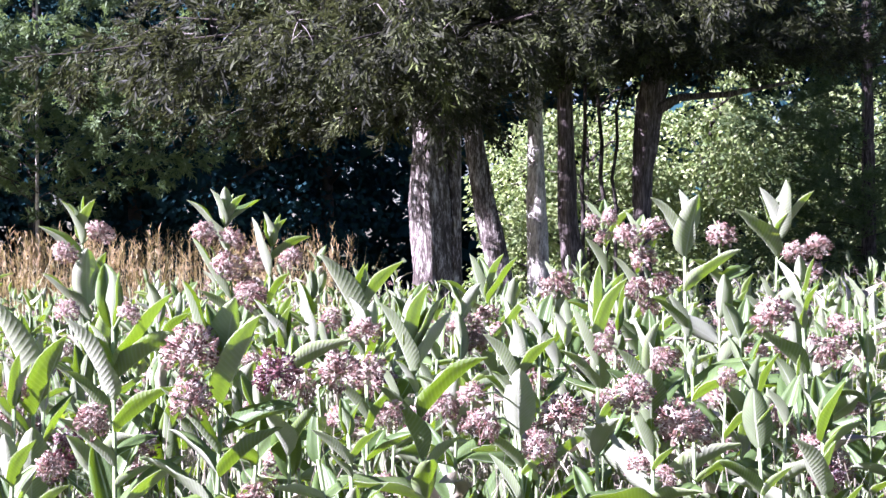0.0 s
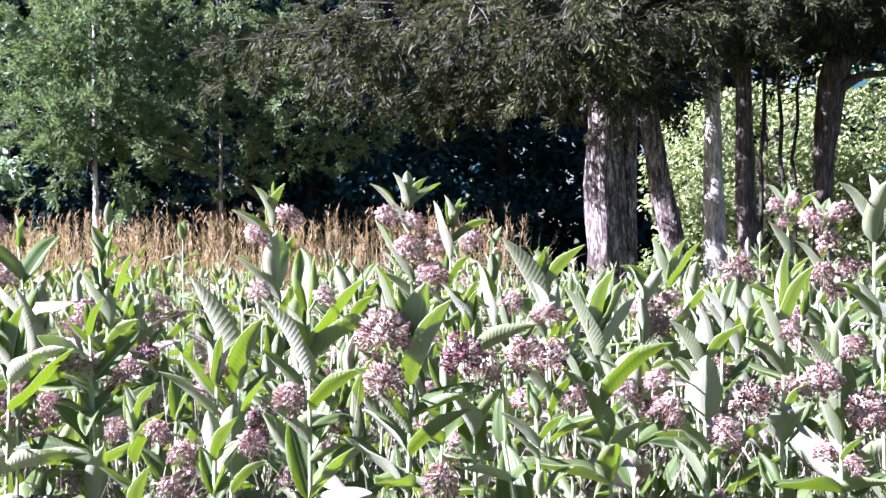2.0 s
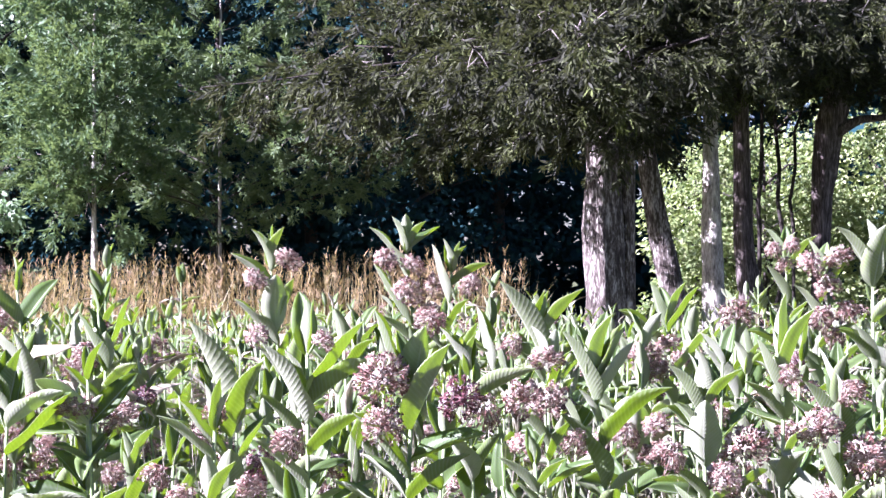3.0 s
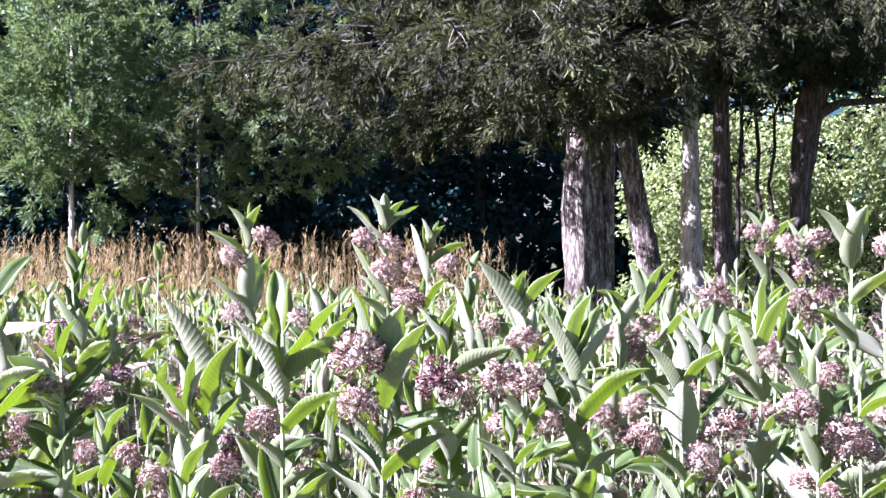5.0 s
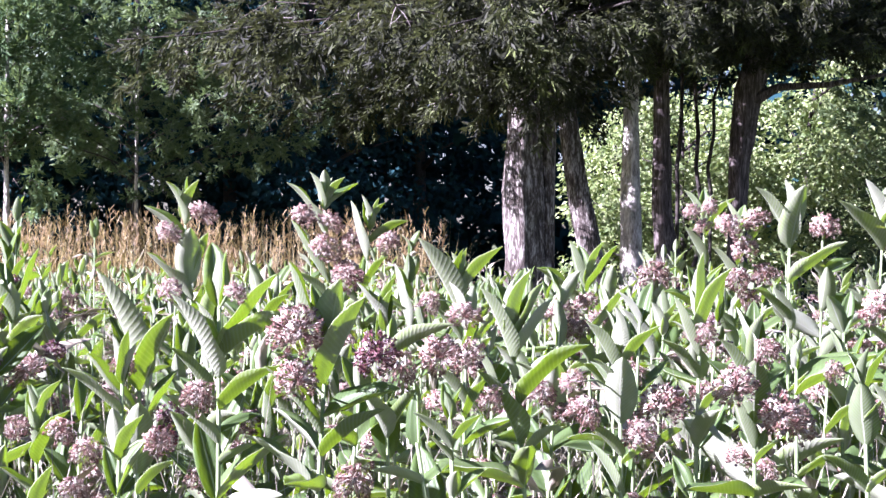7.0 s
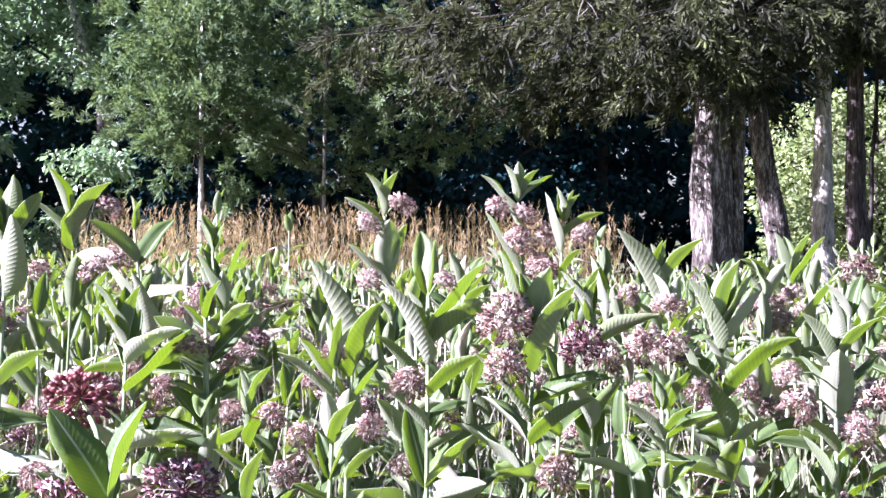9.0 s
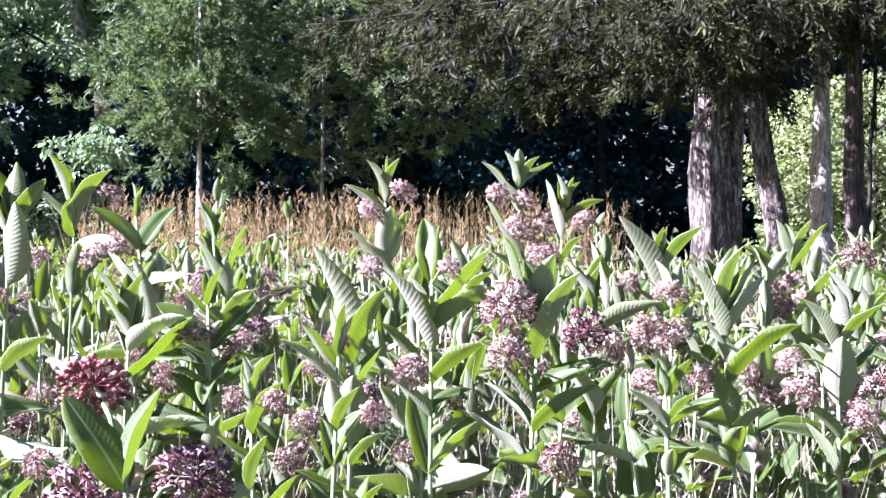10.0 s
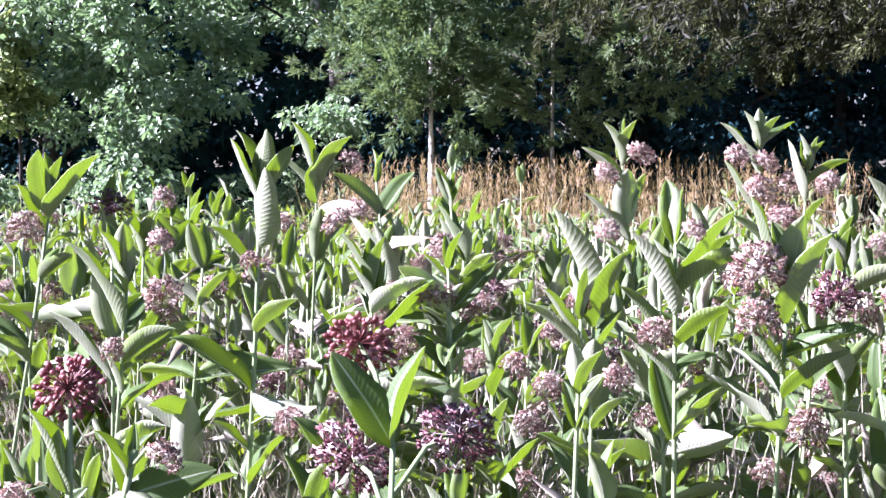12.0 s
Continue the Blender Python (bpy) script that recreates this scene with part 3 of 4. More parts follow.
milkweed(0.758, 2.81, 1.224, -0.007, [
    (1.114, -2.90, 1.13, 0.141, -0.12, 7),
    (1.161, -2.07, 0.94, 0.141, -0.12),
    (1.067, -2.05, 0.97, 0.119, -0.01),
    (1.036, 2.15, 0.88, 0.072, 0.10),
    (1.218, 2.68, 1.34, 0.108, 0.24),
    (1.218, 5.02, 1.37, 0.116, 0.06),
    (1.218, 6.83, 1.41, 0.124, 0.06),
    (0.976, 4.29, 0.26, 0.163, 0.11),
    (0.976, 9.00, 0.35, 0.151, 0.08)],
    [(1.190, -0.057, -0.085, "open", 1.05), (1.141, 0.027, -0.085, "open", 1.13), (1.262, -0.003, -0.085, "wilted", 0.65)], seed=13)
milkweed(1.091, 4.49, 1.463, 0.077, [
    (1.306, -2.09, 1.04, 0.162, -0.20),
    (1.376, 2.29, 1.03, 0.161, 0.25),
    (1.237, 2.25, 0.64, 0.148, 0.05),
    (1.167, -2.04, 0.85, 0.142, -0.08),
    (1.457, 2.36, 1.24, 0.108, 0.21),
    (1.457, 4.49, 1.30, 0.127, 0.03),
    (1.457, 7.00, 1.32, 0.116, 0.09),
    (1.107, 3.94, 1.01, 0.163, -0.09),
    (1.107, 8.93, 0.34, 0.177, 0.28)],
    [(1.497, -0.062, -0.096, "open", 1.10), (1.518, 0.028, -0.076, "open", 1.11), (1.428, -0.007, -0.084, "open", 1.14), (1.346, -0.024, -0.096, "wilted", 1.09), (1.364, 0.051, -0.076, "wilted", 1.00), (1.288, 0.022, -0.084, "wilted", 0.99)], seed=14)
milkweed(1.101, 4.77, 1.501, 0.021, [
    (1.464, 2.09, 1.02, 0.165, 0.03),
    (1.371, -2.38, 0.90, 0.165, -0.63),
    (1.278, 2.27, 1.00, 0.132, 0.23),
    (1.495, 4.70, 1.20, 0.142, 0.26),
    (1.495, 6.30, 1.40, 0.136, -0.25),
    (1.495, 8.95, 1.29, 0.120, 0.12),
    (1.218, 6.15, 0.87, 0.162, -0.01),
    (1.218, 10.53, 0.45, 0.173, -0.34)],
    [(1.546, -0.063, -0.096, "open", 0.81), (1.561, 0.000, -0.076, "open", 0.78), (1.498, -0.024, -0.084, "open", 0.78)], seed=15)
milkweed(0.990, 3.37, 1.452, -0.006, [
    (1.436, 2.97, 1.14, 0.159, 0.16, 7),
    (1.448, -2.08, 1.02, 0.159, -0.12),
    (1.448, -2.84, 1.32, 0.150, -0.93),
    (1.351, 2.12, 0.74, 0.166, -0.14),
    (1.244, -2.26, 1.11, 0.121, -0.17),
    (1.270, -2.14, 0.64, 0.136, -0.44),
    (1.166, 1.91, 0.63, 0.089, -0.25),
    (1.446, 0.41, 1.38, 0.091, 0.04),
    (1.446, 2.14, 1.42, 0.126, -0.16),
    (1.446, 4.45, 1.32, 0.102, -0.05),
    (1.106, 1.70, 0.62, 0.177, 0.18),
    (1.106, 6.19, 0.52, 0.178, 0.21)],
    [], seed=16)
milkweed(1.514, 4.35, 1.481, 0.050, [
    (1.421, -2.08, 0.80, 0.232, 0.03),
    (1.473, 2.50, 0.96, 0.198, 0.33),
    (1.477, -2.31, 1.07, 0.189, -0.44),
    (1.477, -2.89, 1.06, 0.206, -0.97),
    (1.275, -2.08, 0.83, 0.119, -0.21),
    (1.475, 3.05, 1.44, 0.146, 0.07),
    (1.475, 5.60, 1.22, 0.154, -0.22),
    (1.475, 7.28, 1.28, 0.151, 0.35),
    (1.215, 4.93, 0.49, 0.185, -0.17),
    (1.215, 9.34, 0.65, 0.208, -0.31)],
    [(1.441, 0.023, -0.096, "open", 1.05), (1.459, 0.102, -0.076, "open", 0.97), (1.381, 0.072, -0.084, "open", 1.05)], seed=17)
milkweed(1.213, 3.09, 1.306, -0.055, [
    (1.181, -1.95, 0.76, 0.168, 0.13),
    (1.288, 3.05, 1.10, 0.108, 1.02),
    (1.282, -2.29, 0.91, 0.092, -0.38),
    (1.127, 2.28, 0.96, 0.104, 0.16),
    (1.300, 0.35, 1.34, 0.068, -0.38),
    (1.300, 2.64, 1.30, 0.074, 0.13),
    (1.300, 4.74, 1.28, 0.093, -0.15),
    (1.067, 2.13, 0.84, 0.101, 0.34),
    (1.067, 6.32, 0.28, 0.116, 0.38)],
    [(1.317, -0.096, -0.085, "open", 1.12), (1.251, 0.020, -0.085, "wilted", 1.01)], seed=18)
milkweed(0.940, 2.67, 1.189, -0.032, [
    (1.093, -2.51, 1.29, 0.124, 0.09, 7),
    (1.108, 2.46, 1.19, 0.078, 0.34),
    (1.179, 2.50, 1.20, 0.099, 0.53),
    (1.017, -1.89, 0.63, 0.114, 0.14),
    (1.007, 2.05, 0.88, 0.082, -0.12),
    (1.183, 2.86, 1.45, 0.085, 0.20),
    (1.183, 5.34, 1.21, 0.081, -0.31),
    (1.183, 7.17, 1.32, 0.066, 0.04),
    (0.947, 4.58, 0.23, 0.098, 0.01),
    (0.947, 9.49, 0.85, 0.097, 0.32)],
    [(1.238, -0.084, -0.085, "wilted", 0.57)], seed=19)
milkweed(0.872, 2.95, 1.205, 0.002, [
    (1.149, 2.20, 0.59, 0.191, 0.34),
    (1.071, -1.98, 0.91, 0.105, -0.01),
    (0.992, 1.86, 0.52, 0.092, -0.50),
    (1.199, 2.97, 1.40, 0.068, 0.16),
    (1.199, 5.05, 1.27, 0.080, 0.15),
    (1.199, 7.69, 1.30, 0.071, -0.12),
    (0.932, 4.96, 0.93, 0.100, 0.18),
    (0.932, 9.44, 0.40, 0.118, -0.20)],
    [(1.103, -0.030, -0.085, "open", 1.12), (1.025, -0.078, -0.085, "wilted", 0.67)], seed=20)
milkweed(0.901, 2.39, 1.164, 0.016, [
    (1.062, -2.28, 0.90, 0.140, -0.22),
    (1.066, 3.06, 1.20, 0.096, 0.94),
    (1.146, 2.95, 1.08, 0.119, 1.00),
    (1.128, 2.07, 0.73, 0.083, -0.10),
    (1.158, 2.62, 1.44, 0.073, 0.14),
    (1.158, 4.92, 1.27, 0.075, -0.00),
    (1.158, 6.48, 1.26, 0.099, 0.13),
    (1.002, 4.22, 0.57, 0.122, -0.39),
    (1.002, 8.72, 0.82, 0.108, 0.25)],
    [], seed=21)
milkweed(-0.292, 1.125, 1.272, 0.03, [
    (1.270, -1.28, 0.96, 0.074, -0.36, 6),
    (1.270, 0.40, 1.15, 0.068, -0.55, 2),
    (1.060, -2.10, 0.80, 0.070, -0.20),
    (1.060, 1.90, 0.70, 0.070, 0.10)],
    [(1.328, -0.041, 0.06, "bud", 0.58), (1.269, 0.028, 0.06, "dusky", 0.68), (1.250, -0.045, 0.06, "dusky", 0.66)], radius=0.0035, seed=22)
milkweed(-0.581, 1.34, 1.250, -0.028, [
    (1.175, -2.97, 1.15, 0.088, -1.02),
    (1.175, 2.99, 1.22, 0.065, 1.01)],
    [(1.279, 0.049, -0.085, "bud", 0.63), (1.194, 0.005, -0.085, "wilted", 0.46)], seed=23)
milkweed(-0.860, 1.41, 1.200, 0.277, [
    (1.160, 1.28, 0.26, 0.083, 1.11, 6),
    (1.175, -2.25, 1.10, 0.053, -0.43),
    (1.165, 1.97, -0.20, 0.045, -2.60)],
    [(1.215, 0.071, -0.085, "open", 0.39)], seed=24)
milkweed(-1.017, 2.60, 1.433, 0.074, [
    (1.322, 2.58, 1.03, 0.169, -1.07, 7),
    (1.428, 2.56, 1.01, 0.124, -1.09, 7),
    (1.403, -2.30, 1.04, 0.127, -0.43),
    (1.413, 2.08, 0.72, 0.126, -0.10),
    (1.261, -2.47, 0.94, 0.133, -0.71),
    (1.068, -2.17, 0.68, 0.174, -0.54),
    (1.170, 2.05, 0.62, 0.132, -0.14),
    (1.180, -0.88, 0.98, 0.094, 0.25),
    (1.058, 1.94, -0.17, 0.155, -2.72),
    (0.955, -2.24, 0.81, 0.091, -0.34),
    (1.427, 0.35, 1.26, 0.083, 0.32),
    (1.427, 2.37, 1.36, 0.100, -0.32),
    (1.427, 4.67, 1.28, 0.115, -0.15),
    (0.895, 1.64, 0.98, 0.141, 0.34),
    (0.895, 6.45, 0.87, 0.119, -0.04)],
    [(1.311, 0.017, -0.085, "wilted", 0.48), (1.035, 0.098, -0.085, "wilted", 0.72)], seed=25)
milkweed(-1.423, 4.07, 1.449, 0.061, [
    (1.408, 2.31, 1.13, 0.156, 0.11),
    (1.432, -2.99, 1.07, 0.213, -1.17),
    (1.416, 2.26, 0.82, 0.242, 0.35),
    (1.400, -2.02, 0.94, 0.166, 0.10),
    (1.383, 3.05, 1.08, 0.138, 1.09),
    (1.342, 1.99, 0.11, 0.208, -0.99),
    (1.268, 1.98, 0.48, 0.110, -0.17),
    (1.443, 0.83, 1.20, 0.114, -0.22),
    (1.443, 2.97, 1.33, 0.104, 0.12),
    (1.443, 5.11, 1.22, 0.129, 0.16),
    (1.208, 2.53, 1.03, 0.198, -0.39),
    (1.208, 6.69, 0.78, 0.178, 0.18)],
    [(1.333, -0.054, -0.085, "wilted", 0.99), (1.333, 0.089, -0.085, "open", 1.15), (1.504, 0.135, -0.085, "open", 0.95)], seed=26)
milkweed(-1.331, 2.67, 1.252, 0.086, [
    (1.161, -2.21, 1.15, 0.196, -0.11),
    (1.231, -2.93, 1.07, 0.139, -1.06),
    (1.096, 1.84, 0.54, 0.153, -0.51),
    (1.009, 0.83, 0.58, 0.135, -0.18),
    (1.037, -2.94, 1.16, 0.105, -0.93),
    (0.928, 1.82, 0.53, 0.150, -0.44),
    (1.246, 0.62, 1.42, 0.099, -0.02),
    (1.246, 2.84, 1.24, 0.127, 0.23),
    (1.246, 4.96, 1.21, 0.129, -0.34),
    (0.868, 2.19, 0.82, 0.153, -0.36),
    (0.868, 6.96, 0.87, 0.144, 0.15)],
    [(1.142, 0.031, -0.085, "wilted", 0.67), (1.234, 0.118, -0.085, "open", 0.97)], seed=27)
milkweed(-1.730, 2.81, 1.388, 0.242, [
    (1.371, 1.91, 0.73, 0.192, 0.30, 7),
    (1.377, 3.06, 1.16, 0.146, 1.02),
    (1.331, -2.45, 1.00, 0.125, -0.73),
    (1.238, 1.99, 0.53, 0.135, -0.40),
    (1.134, -2.35, 0.68, 0.098, -0.61),
    (1.157, 1.82, 0.16, 0.146, -0.91),
    (1.382, 3.17, 1.21, 0.095, -0.31),
    (1.382, 5.54, 1.31, 0.126, 0.36),
    (1.382, 7.80, 1.40, 0.115, -0.26),
    (1.074, 5.01, 0.64, 0.153, 0.04),
    (1.074, 9.73, 0.63, 0.163, -0.21)],
    [(1.362, 0.008, -0.085, "wilted", 0.98)], seed=28)
milkweed(-1.618, 3.37, 1.282, 0.055, [
    (1.261, -2.91, 1.06, 0.175, -1.04),
    (1.268, 2.07, 1.10, 0.125, -0.00),
    (1.115, -2.61, 0.99, 0.137, -0.71),
    (1.060, 1.88, 0.72, 0.133, -0.27),
    (1.276, 2.24, 1.35, 0.087, -0.01),
    (1.276, 4.49, 1.37, 0.088, 0.37),
    (1.276, 6.44, 1.22, 0.108, 0.39),
    (1.000, 4.28, 0.94, 0.130, -0.24),
    (1.000, 8.65, 0.41, 0.130, -0.16)],
    [(1.300, 0.087, -0.085, "open", 0.87), (1.407, 0.100, -0.085, "open", 0.68)], seed=29)
milkweed(-0.381, 2.74, 1.200, 0.015, [
    (1.033, 2.94, 1.14, 0.150, -0.35, 7),
    (1.180, 2.40, 0.98, 0.174, 0.30, 7),
    (1.196, -2.74, 1.06, 0.231, -0.69),
    (1.196, -3.01, 1.20, 0.104, -1.18),
    (1.134, -2.26, 0.78, 0.160, -0.54),
    (0.997, 1.94, 0.76, 0.098, -0.18),
    (0.926, -2.11, 0.69, 0.120, -0.30),
    (0.895, 1.98, 0.75, 0.103, -0.12),
    (1.194, 3.69, 1.21, 0.127, 0.11),
    (1.194, 5.74, 1.41, 0.104, 0.24),
    (1.194, 7.85, 1.23, 0.119, 0.08),
    (0.835, 5.31, 0.95, 0.164, 0.09),
    (0.835, 10.08, 0.36, 0.142, 0.12)],
    [(1.242, -0.008, -0.085, "wilted", 0.74)], seed=30)
milkweed(-0.929, 3.09, 1.204, 0.040, [
    (1.156, 2.07, 0.56, 0.188, -0.26),
    (1.108, 2.03, 0.54, 0.223, 0.45),
    (1.180, -2.50, 1.11, 0.123, -0.63),
    (1.035, -2.17, 0.84, 0.101, -0.25),
    (1.198, 1.65, 1.44, 0.131, -0.24),
    (1.198, 4.23, 1.21, 0.151, -0.12),
    (1.198, 5.90, 1.28, 0.126, 0.10),
    (0.975, 3.66, 0.62, 0.180, -0.20),
    (0.975, 8.15, 0.33, 0.210, -0.30)],
    [], seed=31)
milkweed(-0.835, 3.65, 1.233, -0.025, [
    (1.219, -2.47, 1.27, 0.120, -0.57),
    (1.162, 2.18, 0.90, 0.150, -0.04),
    (1.062, 1.93, 0.38, 0.154, -0.49),
    (1.047, -2.51, 0.98, 0.125, -0.73),
    (1.227, 4.24, 1.38, 0.128, 0.16),
    (1.227, 6.31, 1.42, 0.122, -0.29),
    (1.227, 8.30, 1.25, 0.091, 0.15),
    (0.987, 5.97, 1.05, 0.145, -0.17),
    (0.987, 10.44, 1.09, 0.155, -0.29)],
    [(1.293, 0.007, -0.085, "wilted", 1.02), (1.142, 0.091, -0.085, "open", 0.97)], seed=32)
milkweed(-0.552, 2.95, 1.086, -0.046, [
    (1.019, 2.25, 0.97, 0.145, 0.30),
    (1.041, -2.49, 1.24, 0.097, -0.47),
    (0.906, 2.42, 1.16, 0.131, 0.37),
    (0.951, -2.24, 0.82, 0.099, -0.42),
    (1.080, 1.60, 1.22, 0.110, -0.18),
    (1.080, 3.73, 1.44, 0.094, 0.00),
    (1.080, 5.74, 1.27, 0.092, -0.34),
    (0.846, 3.17, 0.60, 0.150, 0.12),
    (0.846, 7.85, 0.76, 0.157, 0.15)],
    [(1.107, -0.017, -0.085, "wilted", 0.70), (1.099, 0.074, -0.085, "wilted", 0.81), (0.991, 0.092, -0.085, "wilted", 0.84)], seed=33)
milkweed(-0.762, 3.23, 1.272, 0.039, [
    (1.210, 2.07, 0.79, 0.124, -0.19),
    (1.259, -2.33, 1.23, 0.147, -0.37),
    (1.198, -2.21, 0.67, 0.126, -0.44),
    (1.112, 2.03, 0.47, 0.093, -0.09),
    (1.099, -1.93, 0.77, 0.111, 0.06),
    (1.266, 0.94, 1.24, 0.078, -0.35),
    (1.266, 2.77, 1.20, 0.100, -0.19),
    (1.266, 5.15, 1.24, 0.094, -0.38),
    (1.039, 2.54, 0.30, 0.120, 0.27),
    (1.039, 7.01, 0.75, 0.148, 0.37)],
    [(1.301, -0.022, -0.085, "wilted", 0.69), (1.172, 0.055, -0.085, "open", 1.04)], seed=34)
milkweed(-0.392, 2.53, 1.222, 0.035, [
    (1.166, -2.12, 0.77, 0.126, -0.11),
    (1.091, -2.97, 1.25, 0.095, -0.15, 7),
    (1.091, 2.38, 0.99, 0.101, 0.27),
    (1.213, 2.52, 1.20, 0.093, 0.55),
    (1.216, 5.83, 1.38, 0.062, -0.05),
    (1.216, 7.97, 1.28, 0.076, 0.15),
    (1.216, 10.22, 1.22, 0.080, -0.12),
    (1.031, 7.22, 1.10, 0.111, -0.04),
    (1.031, 11.86, 1.07, 0.092, -0.23)],
    [(1.132, 0.076, -0.085, "open", 0.77), (1.124, -0.032, -0.085, "wilted", 0.72)], seed=35)
milkweed(-0.989, 3.65, 1.273, -0.007, [
    (1.203, 2.72, 1.26, 0.105, 0.30, 7),
    (1.217, -2.42, 1.07, 0.099, -0.49),
    (1.077, 2.14, 0.68, 0.141, 0.21),
    (1.020, -1.97, 0.86, 0.117, -0.08),
    (1.267, 3.31, 1.42, 0.091, 0.38),
    (1.267, 5.32, 1.42, 0.072, -0.18),
    (1.267, 7.47, 1.34, 0.071, -0.22),
    (0.960, 4.67, 0.58, 0.119, -0.01),
    (0.960, 9.41, 0.79, 0.130, 0.24)],
    [(1.043, -0.030, -0.096, "wilted", 0.93), (1.060, 0.043, -0.076, "wilted", 1.03), (0.987, 0.015, -0.084, "wilted", 1.08)], seed=36)
milkweed(0.220, 2.46, 1.171, -0.051, [
    (1.117, -2.09, 0.80, 0.095, -0.15),
    (1.126, 2.11, 0.87, 0.075, 0.05),
    (1.099, -2.27, 0.87, 0.064, -0.29),
    (1.165, 1.59, 1.34, 0.055, 0.15),
    (1.165, 3.49, 1.27, 0.054, -0.19),
    (1.165, 5.80, 1.22, 0.066, -0.21),
    (1.039, 3.06, 0.89, 0.074, 0.03),
    (1.039, 7.66, 0.78, 0.076, 0.26)],
    [], seed=37)
companion(0.956, 4.79, 1.358, "wilted", 1.67, 100)
companion(1.387, 4.37, 1.495, "open", 1.18, 101)
companion(-1.350, 2.81, 1.393, "dusky", 1.08, 102)
companion(-0.725, 3.10, 1.211, "wilted", 0.66, 103)


def tall_stray(x, y, h, lean, seed):
    """A leafy plant that overtops its neighbours."""
    rng = np.random.default_rng(seed)
    return milkweed(x, y, h, lean, random_leaves(rng, h, stem_line(h, lean), 6), random_heads(rng, h - 0.06), seed=seed)


for stray in [(-2.62, 4.6, 1.46, 0.05, 120), (-2.38, 4.9, 1.42, -0.04, 121), (-1.96, 4.4, 1.41, 0.04, 122), (-2.10, 5.2, 1.40, -0.03, 123)]:
    tall_stray(*stray)


def canopy(y):
    """The usual height of the milkweed tops, growing taller towards the trees."""
    return float(np.interp(y, [1.0, 2.2, 3.5, 6.0, 12.0], [0.95, 1.08, 1.16, 1.16, 1.11]))


def meadow_milkweed():
    rng = np.random.default_rng(5)
    for n, (x, y) in enumerate(field_points(rng, 2.95, 6.3, 0.30)):
        h = canopy(y) + rng.normal() * 0.09
        lean = rng.normal() * 0.07
        milkweed(x, y, h, lean, random_leaves(rng, h, stem_line(h, lean), 7), random_heads(rng, h), seed=n + 200)
    # the low leafy ones at the near edge
    for n, (x, y) in enumerate(field_points(rng, 1.85, 2.6, 0.21)):
        if x < -0.3:
            h = 0.86 + 0.16 * (y - 1.85) + rng.normal() * 0.05
            milkweed(x, y, h, rng.normal() * 0.05, random_leaves(rng, h, stem_line(h, 0), 5), [], seed=n + 900)


meadow_milkweed()


def joined(name, items, mats, label, category):
    """One mesh of many transformed copies of source meshes: items of (mesh, matrix)."""
    V, F, FM, UV = [], [], [], []
    cache = {}
    base = 0
    for me, m in items:
        if me.name not in cache:
            co = np.empty(len(me.vertices) * 3, np.float32)
            me.vertices.foreach_get("co", co)
            uv = np.zeros((len(me.vertices), 2), np.float32)
            if me.uv_layers:
                for lo, d in zip(me.loops, me.uv_layers[0].data):
                    uv[lo.vertex_index] = d.uv
            cache[me.name] = (co.reshape(-1, 3), [tuple(p.vertices) for p in me.polygons], [mats.index(me.materials[p.material_index]) for p in me.polygons], uv)
        co, fs, fm, uv = cache[me.name]
        mm = np.array(m)
        V.append(co @ mm[:3, :3].T + mm[:3, 3])
        F += [tuple(i + base for i in f) for f in fs]
        FM += fm
        UV.append(uv)
        base += len(co)
    ob = new(name, mesh(name, np.concatenate(V), F, mats, FM, np.concatenate(UV)))
    return tagged(ob, label, category, kind="stuff")


def far_milkweed():
    rng = np.random.default_rng(6)
    items = []
    v, f = tube([(0, 0, 0), (0, 0, 0.5), (0, 0, 1)], [0.0055, 0.004, 0.0025], 5)
    stick = mesh("stem", v, f, [STEM])
    for x, y in field_points(rng, 6.3, 13.2, 0.35):
        h = canopy(y) + rng.normal() * 0.07 + (0.16 if rng.random() < 0.10 else 0)
        items.append((stick, Matrix.Translation((x, y, 0)) @ Matrix.Diagonal((1, 1, h, 1))))
        line = stem_line(h, 0)
        for z, a, el, length, tw in random_leaves(rng, h, line, 6):
            items.append((LEAVES_DRY[rng.integers(2)] if rng.random() < 0.16 else LEAVES_FAR[rng.integers(3)], Matrix.Translation((x, y, 0)) @ leaf_pose(at_height(line, z), a, el, length * 1.05, tw)))
        for z, dx, dy, kind, size in random_heads(rng, h):
            items.append((UMBELS["far"][kind == "wilted"], Matrix.Translation((x + dx, y + dy, z)) @ Matrix.Scale(size, 4)))
    joined("milkweed_stand", items, [LEAF_TOP, LEAF_UNDER, STEM, PETAL_PINK, STALK], "dense stand of flowering milkweed beneath the cedars", "milkweed")


far_milkweed()


